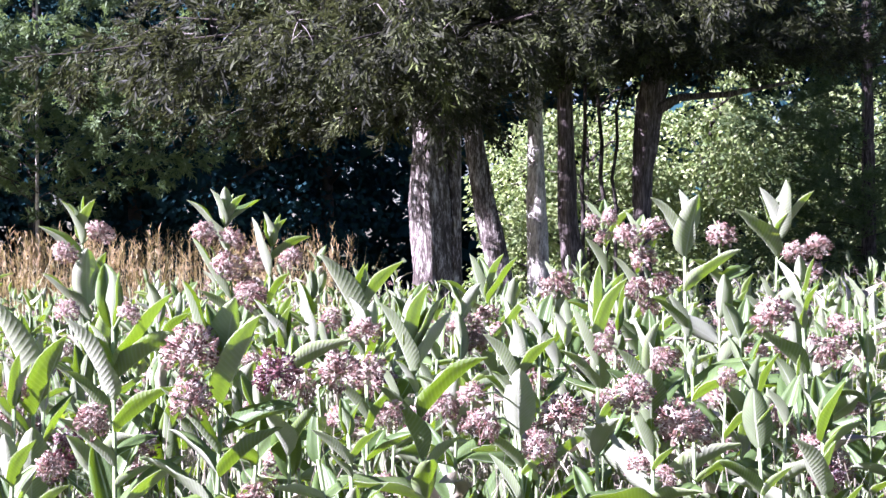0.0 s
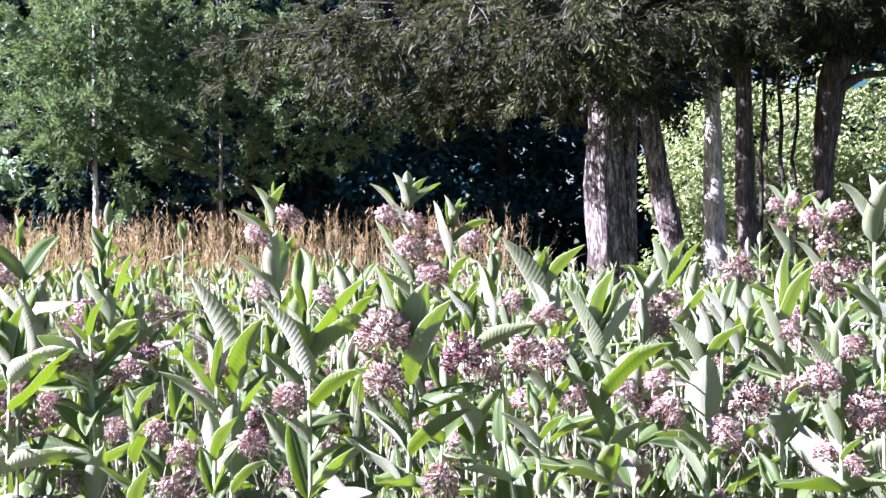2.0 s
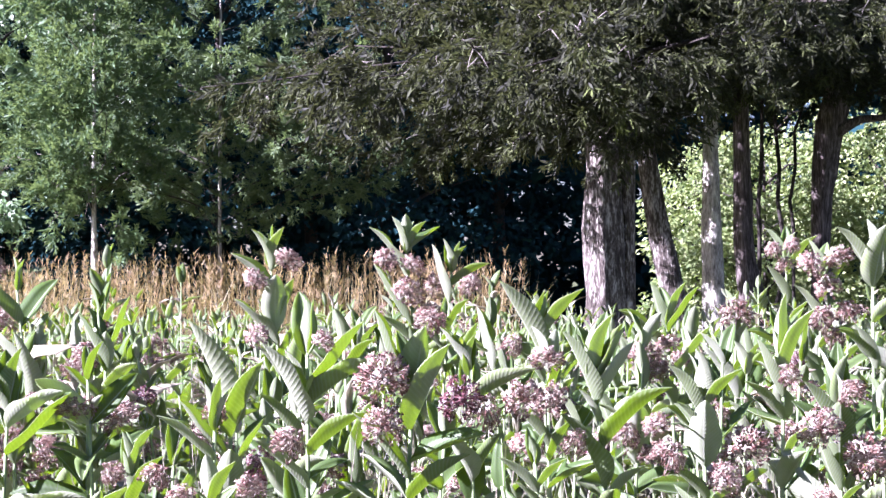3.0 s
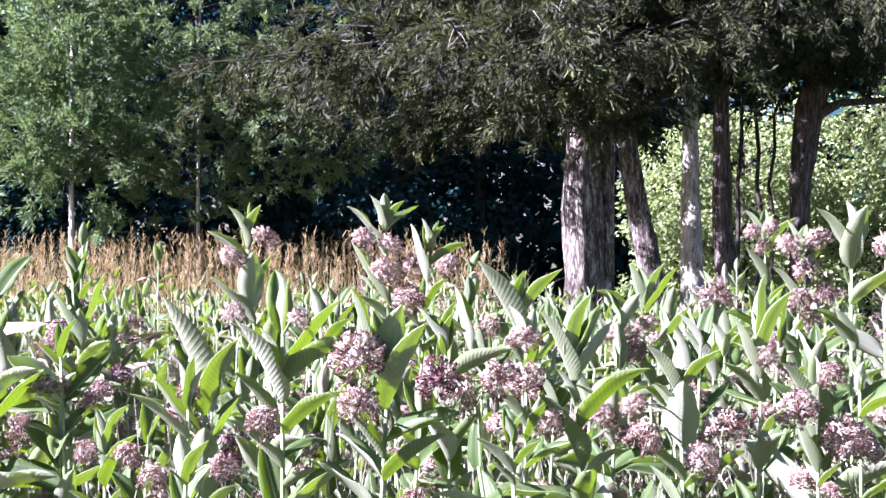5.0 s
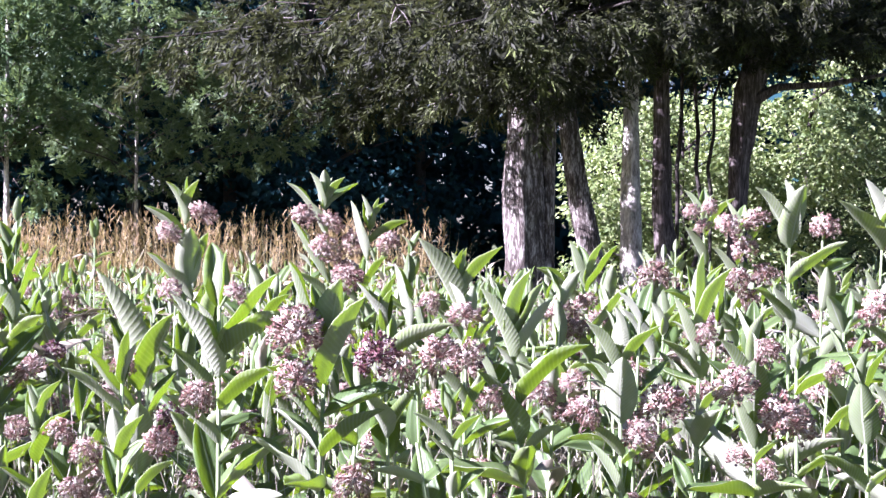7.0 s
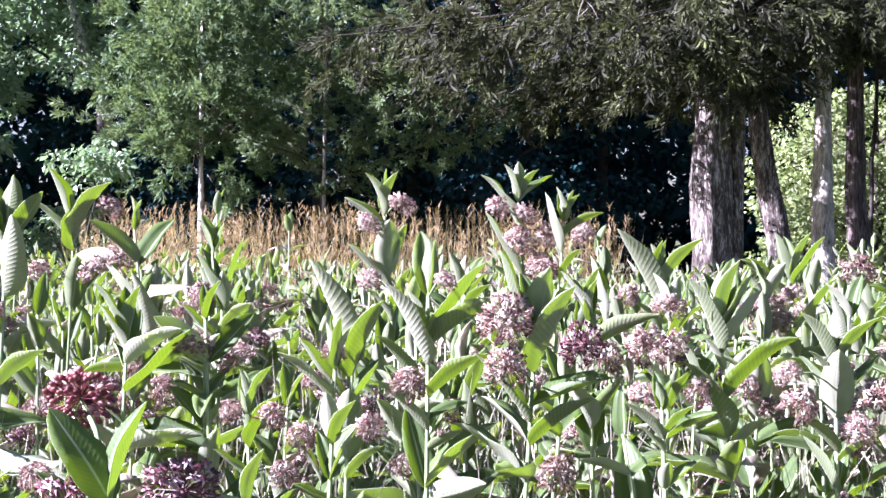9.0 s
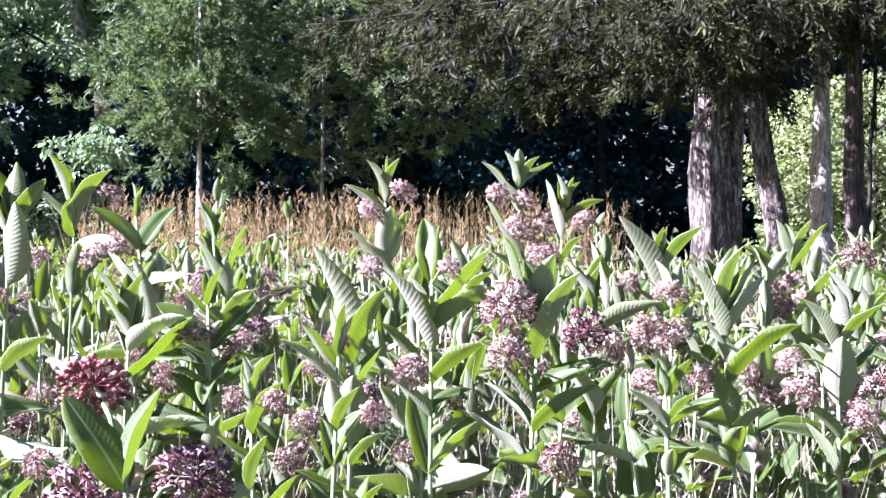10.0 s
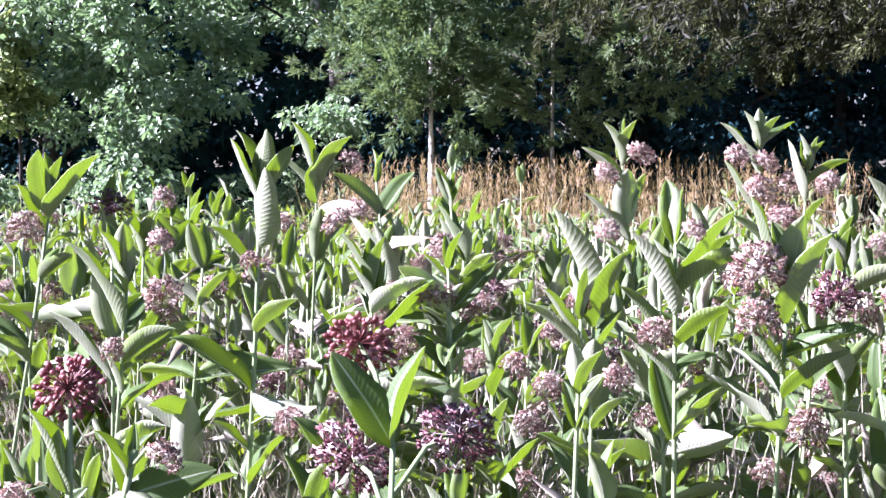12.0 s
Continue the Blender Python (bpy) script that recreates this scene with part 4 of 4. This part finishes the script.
def young_shoots():
    """Low leafy shoots that fill the gaps between the taller plants."""
    rng = np.random.default_rng(12)
    items = []
    v, f = tube([(0, 0, 0), (0, 0, 0.5), (0, 0, 1)], [0.0045, 0.0035, 0.002], 5)
    stick = mesh("stem", v, f, [STEM])
    for x, y in field_points(rng, 2.7, 6.4, 0.19):
        h = 0.70 + 0.10 * rng.normal() + 0.05 * (y - 2.1)
        lean = Euler((rng.normal() * 0.12, rng.normal() * 0.12, 0), "XYZ").to_matrix().to_4x4()
        base = Matrix.Translation((x, y, 0)) @ lean
        items.append((stick, base @ Matrix.Diagonal((1, 1, h, 1))))
        line = stem_line(h, 0)
        for z, a, el, length, tw in random_leaves(rng, h, line, 4):
            items.append((LEAVES_DRY[rng.integers(2)] if rng.random() < 0.12 else LEAVES_FAR[rng.integers(3)], base @ leaf_pose((0, 0, z), a, el, length * 0.95, tw)))
    joined("milkweed_shoots", items, [LEAF_TOP, LEAF_UNDER, STEM, STALK], "low leafy milkweed shoots filling the meadow", "milkweed")


young_shoots()


# ---- grasses ----
BLADE_V = [(-0.5, 0, 0), (0.5, 0, 0), (-0.42, 0.35, 0.02), (0.42, 0.35, 0.02), (-0.3, 0.7, 0.07), (0.3, 0.7, 0.07), (0, 1, 0.16)]
BLADE_F = [(0, 1, 3, 2), (2, 3, 5, 4), (4, 5, 6, 6)]


def blades(name, rng, pts, height, width, mat, spread, label, category):
    n = len(pts)
    d = np.stack([rng.normal(size=n) * spread, rng.normal(size=n) * spread, np.ones(n)], 1)
    up = unit(rng, n) * [1, 1, 0.1]
    h = height * rng.uniform(0.6, 1.15, n)
    v, f = scatter(BLADE_V, BLADE_F, pts, d, up, np.stack([width * rng.uniform(0.7, 1.3, n), h, h], 1))
    ob = new(name, mesh(name, v, [tuple(dict.fromkeys(q)) for q in f.tolist()], [mat]))
    return tagged(ob, label, category, kind="stuff")


def grasses():
    rng = np.random.default_rng(8)
    n = 20000
    y = rng.uniform(0.8, 16.5, n)
    x = rng.uniform(-0.7, 0.56, n) * y + rng.uniform(-0.6, 0.6, n)
    blades("meadow_grass", rng, np.stack([x, y, np.zeros(n)], 1), 0.62, 0.008, GRASS, 0.30, "mixed green and pale meadow grass between milkweed stems", "grass")
    n = 16000
    y = rng.uniform(3.0, 13.0, n)
    x = rng.uniform(-0.7, 0.56, n) * y + rng.uniform(-0.6, 0.6, n)
    blades("dry_stalks", rng, np.stack([x, y, np.zeros(n)], 1), 1.08, 0.006, STALK, 0.34, "pale dry grass stalks standing among the milkweed", "grass")
    n = 1900
    clump = rng.uniform(0, 1, (260, 2)) * [5.4, 2.4] + [-4.9, 13.2]
    c = clump[rng.integers(0, 260, n)] + rng.normal(size=(n, 2)) * 0.10
    pts = np.stack([c[:, 0], c[:, 1], np.zeros(n)], 1)
    blades("dry_grass", rng, pts, 1.55, 0.010, STRAW, 0.13, "tall golden dry grass in front of the trees", "grass")
    # feathery seed heads on stalks
    m = 900
    p = clump[rng.integers(0, 260, m)] + rng.normal(size=(m, 2)) * 0.10
    top = rng.uniform(1.1, 1.75, m)
    lean = rng.normal(size=(m, 2)) * 0.09
    V, F = scatter(BLADE_V, BLADE_F, np.stack([p[:, 0], p[:, 1], np.zeros(m)], 1), np.stack([lean[:, 0], lean[:, 1], top], 1), unit(rng, m) * [1, 1, 0.1],
                   np.stack([np.full(m, 0.006), top, top * 0.1], 1))
    k = 16
    u = rng.uniform(0.82, 1.0, (m, k))
    o = np.stack([p[:, 0:1] + lean[:, 0:1] * u, p[:, 1:2] + lean[:, 1:2] * u, top[:, None] * u], 2).reshape(-1, 3)
    d = unit(rng, m * k) * 0.7 + [0, 0, 1]
    V2, F2 = scatter(BLADE_V, BLADE_F, o, d, unit(rng, m * k), np.stack([np.full(m * k, 0.008), rng.uniform(0.04, 0.09, m * k), np.full(m * k, 0.05)], 1))
    faces = [tuple(dict.fromkeys(q)) for q in np.concatenate([F, F2 + len(V)]).tolist()]
    ob = new("seed_grass", mesh("seed_grass", np.concatenate([V, V2]), faces, [STRAW_RED]))
    tagged(ob, "reddish feathery seed heads of dry grass", "grass", kind="stuff")


grasses()


# ---- trees ----
def spray_template(rng, blades_n, spread, width):
    """A little fan of narrow scale-leaf shoots, 1 long."""
    V, F = [], []
    for i in range(blades_n):
        s = rng.uniform(0.0, 0.6)
        a = rng.uniform(-spread, spread)
        b = rng.normal() * 0.3
        o = np.array([0.0, s, 0.0])
        d = np.array([math.sin(a), math.cos(a), b]) * rng.uniform(0.22, 0.4)
        w = np.cross(d, rng.normal(size=3))
        w = w / np.linalg.norm(w) * width
        k = len(V)
        V += [o - w * 0.5, o + d * 0.55 - w, o + d, o + d * 0.55 + w]
        F.append((k, k + 1, k + 2, k + 3))
    return np.array(V), np.array(F)


def branch_line(rng, start, az, length, rise, droop, n=7):
    s = np.linspace(0, 1, n)
    r = length * s
    z = start[2] + rise * r - droop * r ** 2 + 0.055 * length * np.cumsum(rng.normal(size=n)) * 0.4
    side = 0.09 * length * np.cumsum(rng.normal(size=n)) * 0.5
    return np.stack([start[0] + math.sin(az) * r + math.cos(az) * side, start[1] + math.cos(az) * r - math.sin(az) * side, z], 1)


def foliage_on(rng, lines, per_m, reach, size, blades_n, spread, width, hang=0.0):
    """Sprays in tufts along branch lines, gaps between the tufts."""
    O, D = [], []
    each = 9
    for ln in lines:
        seg = np.linalg.norm(np.diff(ln, axis=0), axis=1).sum()
        tufts = max(2, int(per_m * seg / each))
        u = rng.uniform(0.08, 1.03, tufts) ** 0.8
        k = u * (len(ln) - 1)
        i = np.clip(k.astype(int), 0, len(ln) - 2)
        fr = (k - i)[:, None]
        p = ln[i] * (1 - fr) + ln[i + 1] * fr
        t = ln[i + 1] - ln[i]
        t = t / (np.linalg.norm(t, axis=1)[:, None] + 1e-9)
        off = unit(rng, tufts) * rng.uniform(0, 1, (tufts, 1)) ** 0.6 * reach
        off[:, 2] -= hang * rng.uniform(0, 1, tufts)
        axis = t * 0.6 + off / reach * 0.7 + unit(rng, tufts) * 0.3 + np.array([0, 0, -1.5 * hang])
        axis = np.repeat(axis / (np.linalg.norm(axis, axis=1)[:, None] + 1e-9), each, 0)
        o = np.repeat(p + off, each, 0) + axis * rng.uniform(-0.2, 0.9, (tufts * each, 1)) * size + unit(rng, tufts * each) * 0.16 * size
        O.append(o)
        D.append(axis + unit(rng, tufts * each) * 0.55)
    O, D = np.concatenate(O), np.concatenate(D)
    V, F, base = [], [], 0
    pick = rng.integers(0, 4, len(O))
    for k in range(4):
        tv, tf = spray_template(rng, blades_n, spread, width)
        s = pick == k
        v, f = scatter(tv, tf, O[s], D[s], unit(rng, s.sum()), size * rng.uniform(0.6, 1.3, s.sum()))
        V.append(v)
        F.append(f + base)
        base += len(v)
    return np.concatenate(V), np.concatenate(F)


def cedar(label, trunk, radii, bark, seed, limbs, z_range, reach, rise, droop, leaf_mat, per_m, size, az_range=(0, 360), hang=0.0, twigs=0, sides=14, forks=(), inner=0):
    """A cedar: ridged trunk, limbs, and a crown of small sprays; twigs: bare dead twigs under the crown; forks: further stems."""
    rng = np.random.default_rng(seed)
    root = new("cedar_tree")
    root.location = (trunk[0][0], trunk[0][1], 0)
    o = np.array([trunk[0][0], trunk[0][1], 0.0])

    def stem(points, rads, name):
        pts = np.asarray(points, float) - o
        run = np.concatenate([[0], np.cumsum(np.linalg.norm(np.diff(pts, axis=0), axis=1))])
        uu = np.linspace(0, run[-1], 34)
        line = np.stack([np.interp(uu, run, pts[:, i]) for i in range(3)], 1)
        v, f = tube(line, np.interp(uu, run, rads), sides, lumps=0.10 if name == "trunk" else 0.025, rng=rng)
        part(name, mesh(name, v, f, [bark]), root)
        return line

    line = stem(trunk, radii, "trunk")
    for points, rads in forks:
        stem(points, rads, "side_stem")
    lines = []
    for i in range(limbs):
        fr = ((i + rng.uniform(0, 1)) / limbs) ** 1.5
        z = z_range[0] + (z_range[1] - z_range[0]) * fr
        az = radians(rng.uniform(*az_range))
        length = reach * (1 - 0.75 * fr ** 1.3) * rng.uniform(0.6, 1.15)
        ln = branch_line(rng, at_height(line, z), az, length, rise + 0.35 * fr, droop)
        lines.append(ln)
        v, f = tube(ln, np.linspace(0.012, 0.002, len(ln)) * (0.5 + 0.4 * length) * min(1, 4 * radii[0] + 0.3), 6)
        part("branch", mesh("branch", v, f, [TWIG]), root)
        for k in range(3):
            j = rng.integers(1, 6)
            lines.append(branch_line(rng, ln[j], az + rng.choice([-1, 1]) * rng.uniform(0.5, 1.3), length * rng.uniform(0.25, 0.55), rise * 0.5, droop))
    for i in range(inner):
        z = z_range[0] - 0.15 + 2.0 * rng.uniform(0, 1) ** 1.2
        lines.append(branch_line(rng, at_height(line, z), rng.uniform(0, 6.28), rng.uniform(0.35, 0.8), rng.uniform(-0.1, 0.5), 0.3))
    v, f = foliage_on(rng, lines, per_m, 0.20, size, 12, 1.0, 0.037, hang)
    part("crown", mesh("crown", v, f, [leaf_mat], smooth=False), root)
    if twigs:
        V, F, base = [], [], 0
        low = [ln for ln in lines if ln[-1][2] < z_range[0] + 0.8]
        for k in range(twigs):
            ln = low[rng.integers(len(low))]
            p = ln[rng.integers(1, len(ln))]
            tw = branch_line(rng, p, rng.uniform(0, 6.28), rng.uniform(0.04, 0.14), rng.uniform(-1.3, 0.6), rng.uniform(-3.0, 5.0), 5)
            v, f = tube(tw, np.linspace(0.004, 0.0015, 5), 4)
            V.append(v)
            F += [tuple(q + base for q in face) for face in f]
            base += len(v)
        part("dead_twig", mesh("dead_twig", np.concatenate(V), F, [TWIG_PALE]), root, label="bare grey dead twigs")["kind"] = "stuff"
    return tagged(root, label, "cedar tree")


def broadleaf(label, x, y, height, z0, radius, count, mat, seed, leaf=0.08, trunk_r=0.06, bark=None, clumps=40, squash=1.0, spread=0.34, limbs=()):
    """A deciduous tree or tall shrub: forked trunk, limbs, and a crown of folded leaves in uneven clumps."""
    rng = np.random.default_rng(seed)
    root = new("broadleaf_tree")
    root.location = (x, y, 0)
    line = np.stack([np.cumsum(rng.normal(size=8)) * 0.05, np.cumsum(rng.normal(size=8)) * 0.05, np.linspace(-0.05, height * 0.85, 8)], 1)
    v, f = tube(line, np.linspace(trunk_r, trunk_r * 0.25, 8), 10, lumps=0.05, rng=rng)
    part("trunk", mesh("trunk", v, f, [bark or TWIG]), root)
    for points, rads in limbs:
        v, f = tube(points, rads, 9, lumps=0.05, rng=rng)
        part("limb", mesh("limb", v, f, [BARK_PALE]), root, label="pale leaning limb")
    c = unit(rng, clumps) * rng.uniform(0.35, 1.0, (clumps, 1))
    centre = np.array([0, 0, (z0 + height) / 2])
    c = c * [radius, radius * squash, (height - z0) / 2] + centre
    for p in c[:: max(1, clumps // 14)]:
        a = at_height(line, max(0.2, p[2] - 0.5 * np.hypot(p[0], p[1])))
        mid = (a + p) / 2 + [0, 0, 0.12]
        v, f = tube([a, mid, p], [0.35 * trunk_r, 0.22 * trunk_r, 0.006], 6)
        part("branch", mesh("branch", v, f, [bark or TWIG]), root)
    pick = rng.integers(0, clumps, count)
    rad = rng.uniform(0.6, 1.2, clumps)[pick][:, None] * radius * spread
    off = unit(rng, count) * rng.uniform(0.2, 1, (count, 1)) ** 0.5
    O = c[pick] + off * rad * [1, 1, 0.7]
    D = off * [1, 1, 0.3] + unit(rng, count) * 0.6 + [0, 0, -0.35]
    tv = [(0, 0, 0), (-0.3, 0.4, 0.07), (0.3, 0.4, 0.07), (0, 0.5, 0), (0, 1, -0.08)]
    tf = [(0, 3, 1, 1), (0, 2, 3, 3), (1, 3, 4, 4), (3, 2, 4, 4)]
    v, f = scatter(tv, tf, O, D, unit(rng, count) * 0.9 + [-0.35, -0.4, 0.6], leaf * rng.uniform(0.6, 1.3, count))
    part("crown", mesh("crown", v, [tuple(dict.fromkeys(q)) for q in f.tolist()], [mat], smooth=False), root)
    return tagged(root, label, "tree")


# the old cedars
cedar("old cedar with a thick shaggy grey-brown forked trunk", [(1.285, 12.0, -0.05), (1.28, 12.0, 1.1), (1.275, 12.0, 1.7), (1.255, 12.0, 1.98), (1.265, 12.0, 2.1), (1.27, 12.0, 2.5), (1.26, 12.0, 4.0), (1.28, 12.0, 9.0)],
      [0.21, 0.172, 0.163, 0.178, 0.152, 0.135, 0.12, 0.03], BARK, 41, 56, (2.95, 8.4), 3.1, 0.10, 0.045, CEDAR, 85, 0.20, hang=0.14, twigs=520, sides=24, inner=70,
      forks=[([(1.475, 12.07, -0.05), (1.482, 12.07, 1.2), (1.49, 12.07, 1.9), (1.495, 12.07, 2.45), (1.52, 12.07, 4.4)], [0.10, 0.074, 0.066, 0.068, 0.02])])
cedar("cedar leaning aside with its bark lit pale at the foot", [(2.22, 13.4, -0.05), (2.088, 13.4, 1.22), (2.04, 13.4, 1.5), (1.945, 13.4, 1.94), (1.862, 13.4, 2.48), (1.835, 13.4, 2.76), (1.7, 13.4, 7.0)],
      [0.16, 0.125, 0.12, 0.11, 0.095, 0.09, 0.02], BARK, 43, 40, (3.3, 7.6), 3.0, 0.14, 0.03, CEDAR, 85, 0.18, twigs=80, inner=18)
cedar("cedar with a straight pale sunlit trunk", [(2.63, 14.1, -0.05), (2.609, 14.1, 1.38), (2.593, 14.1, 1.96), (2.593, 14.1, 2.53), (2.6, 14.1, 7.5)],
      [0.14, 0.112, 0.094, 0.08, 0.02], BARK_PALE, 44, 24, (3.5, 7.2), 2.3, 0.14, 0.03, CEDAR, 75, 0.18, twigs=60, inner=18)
cedar("slender cedar, its bark coloured dark for shade", [(3.22, 14.8, -0.05), (3.119, 14.8, 1.31), (3.05, 14.8, 1.67), (3.038, 14.8, 2.9), (3.0, 14.8, 7.5)],
      [0.18, 0.13, 0.105, 0.085, 0.02], BARK_SHADED, 45, 22, (3.6, 7.2), 2.3, 0.14, 0.03, CEDAR, 75, 0.18, twigs=60, inner=18)
cedar("cedar with shade-darkened bark and a spreading side limb", [(3.87, 14.8, -0.05), (3.865, 14.8, 1.79), (3.881, 14.8, 2.28), (3.93, 14.8, 2.75), (3.98, 14.8, 3.1), (4.12, 14.8, 3.5), (4.3, 14.8, 8.5)],
      [0.15, 0.10, 0.122, 0.15, 0.16, 0.15, 0.03], BARK_SHADED, 46, 50, (3.35, 8.0), 3.0, 0.12, 0.035, CEDAR, 90, 0.18, twigs=80, inner=24,
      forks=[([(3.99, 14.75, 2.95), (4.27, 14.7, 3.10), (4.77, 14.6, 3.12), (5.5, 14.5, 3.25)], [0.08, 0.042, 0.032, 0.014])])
cedar("bushy green cedar branched down to the ground", [(7.2, 16.5, -0.05), (7.2, 16.5, 7.0)], [0.10, 0.03], BARK_SHADED, 49, 90, (0.5, 6.6), 1.9, 0.2, 0.1, CEDAR_GREY, 70, 0.19)
# the young ones
cedar("young cedar with a thin pale stem", [(-3.86, 14.8, -0.05), (-3.863, 14.8, 1.5), (-3.875, 14.8, 2.13), (-3.85, 14.8, 7.0)],
      [0.06, 0.045, 0.024, 0.006], BARK_PALE, 47, 46, (2.2, 6.7), 1.08, 0.75, 0.2, CEDAR_LIGHT, 64, 0.21, twigs=170, inner=26)
cedar("young cedar with a thin grey stem", [(-2.64, 15.5, -0.05), (-2.645, 15.5, 1.3), (-2.652, 15.5, 2.0), (-2.6, 15.5, 7.4)],
      [0.038, 0.028, 0.018, 0.006], BARK_PALE, 48, 46, (2.0, 7.2), 2.3, 0.55, 0.12, CEDAR_GREY, 50, 0.19, twigs=140, inner=44)


def sapling(points, radii, seed):
    """A bare thin stem between the trunks."""
    rng = np.random.default_rng(seed)
    root = new("sapling")
    root.location = points[0]
    pts = np.asarray(points, float) - np.asarray(points[0])
    zz = np.linspace(0, pts[-1][2], 12)
    line = np.stack([np.interp(zz, pts[:, 2], pts[:, i]) + (0.028 * rng.normal(size=12) if i < 2 else 0) for i in range(3)], 1)
    v, f = tube(line, np.interp(zz, pts[:, 2], radii), 8, lumps=0.06, rng=rng)
    part("stem", mesh("stem", v, f, [TWIG]), root)
    for k in range(7):
        b = branch_line(rng, line[rng.integers(4, 12)], rng.uniform(0, 6.28), rng.uniform(0.3, 0.8), rng.uniform(0.1, 0.8), 0.2, 6)
        v, f = tube(b, np.linspace(0.008, 0.002, 6), 5)
        part("twig", mesh("twig", v, f, [TWIG]), root)
    tagged(root, "thin bare dark sapling between the cedars", "sapling", "saplings between the cedars")


sapling([(3.31, 15.5, -0.03), (3.337, 15.5, 1.36), (3.399, 15.5, 2.96), (3.42, 15.5, 4.2)], [0.03, 0.027, 0.025, 0.01], 1)
sapling([(3.64, 15.5, -0.03), (3.605, 15.5, 1.87), (3.568, 15.5, 2.96), (3.56, 15.5, 4.2)], [0.03, 0.027, 0.025, 0.01], 2)
sapling([(3.74, 15.5, -0.03), (3.768, 15.5, 1.87), (3.795, 15.5, 2.96), (3.86, 15.5, 4.2)], [0.024, 0.021, 0.019, 0.01], 3)

# the wood behind
broadleaf("broad green tree with bluish sunlit leaves", -9.45, 19.0, 7.5, 1.0, 2.1, 24000, BROAD, 61, 0.12, clumps=120, spread=0.2)
broadleaf("broad green tree with bluish sunlit leaves on a pale leaning limb", -7.2, 21.9, 8.0, 2.9, 2.6, 22000, BROAD, 62, 0.12, 0.12, clumps=100, spread=0.2,
          limbs=[([(0.0, 0.0, 2.7), (-0.02, -0.6, 3.6), (-0.19, -0.9, 4.17), (-0.42, -0.9, 5.04), (-0.7, -0.8, 6.3)], [0.07, 0.07, 0.075, 0.065, 0.03])])
broadleaf("leafy bush with low whitish sunlit sprays", -5.55, 16.2, 2.55, 1.95, 0.62, 900, BROAD, 60, 0.10, 0.025, clumps=18, spread=0.28)
broadleaf("yellow-green sunlit bush at the wood's edge", -11.25, 18.2, 4.7, 1.9, 0.65, 3200, BROAD_YELLOW, 59, 0.13, 0.04, clumps=40, spread=0.3)
for i, (x, y, h) in enumerate([(-7.6, 20.6, 2.2), (-9.3, 18.2, 1.9), (-12.0, 18.4, 2.0)]):
    broadleaf("low green shrub at the foot of the wood", x, y, h, 0.05, 1.1, 4000, BROAD, 80 + i, 0.10, 0.03, clumps=30)
# the two 15 m trees, out of view, are added to block the sun
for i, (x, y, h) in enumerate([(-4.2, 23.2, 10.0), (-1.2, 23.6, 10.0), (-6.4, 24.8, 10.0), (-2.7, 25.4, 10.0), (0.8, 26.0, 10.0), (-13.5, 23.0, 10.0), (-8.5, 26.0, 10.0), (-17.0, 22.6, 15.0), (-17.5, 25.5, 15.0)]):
    broadleaf("tree of the wood with leaves coloured as deep shade", x, y, h, 0.2, 2.8, int(1500 * h), WOOD_SHADED, 63 + i, 0.13, 0.15, clumps=80)
for i, (x, y, h, r) in enumerate([(4.1, 18.4, 3.5, 1.5), (3.35, 19.6, 3.3, 0.75), (5.9, 18.2, 4.2, 1.7), (7.8, 18.8, 4.0, 1.7), (10.2, 19.0, 3.6, 1.7), (4.6, 20.5, 4.2, 1.7), (8.8, 21.0, 4.0, 1.7)]):
    broadleaf("yellow-green sunlit bush behind the cedars", x, y, h, 0.1, r, int(7600 * r), BROAD_YELLOW, 70 + i, 0.075, clumps=90, spread=0.24)


def far_wood():
    """The closed wall of the wood."""
    rng = np.random.default_rng(90)
    n = 110000
    x = rng.uniform(-40, 40, n)
    y = 29 + rng.normal(size=n) * 1.6 + 1.2 * np.sin(x * 0.7)
    top = 12.0 + 1.5 * np.sin(x * 0.9) + np.sin(x * 2.3 + 1)
    z = rng.uniform(0, 1, n) * top
    tv = [(0, 0, 0), (-0.3, 0.4, 0.07), (0.3, 0.4, 0.07), (0, 0.5, 0), (0, 1, -0.08)]
    tf = [(0, 3, 1, 1), (0, 2, 3, 3), (1, 3, 4, 4), (3, 2, 4, 4)]
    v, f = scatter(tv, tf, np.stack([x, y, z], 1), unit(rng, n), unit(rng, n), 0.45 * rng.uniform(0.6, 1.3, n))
    ob = new("far_wood", mesh("far_wood", v, [tuple(dict.fromkeys(q)) for q in f.tolist()], [WOOD_SHADED], smooth=False))
    tagged(ob, "dense wood closing the meadow, leaves coloured blue-dark as deep shade", "woodland", kind="stuff")


far_wood()
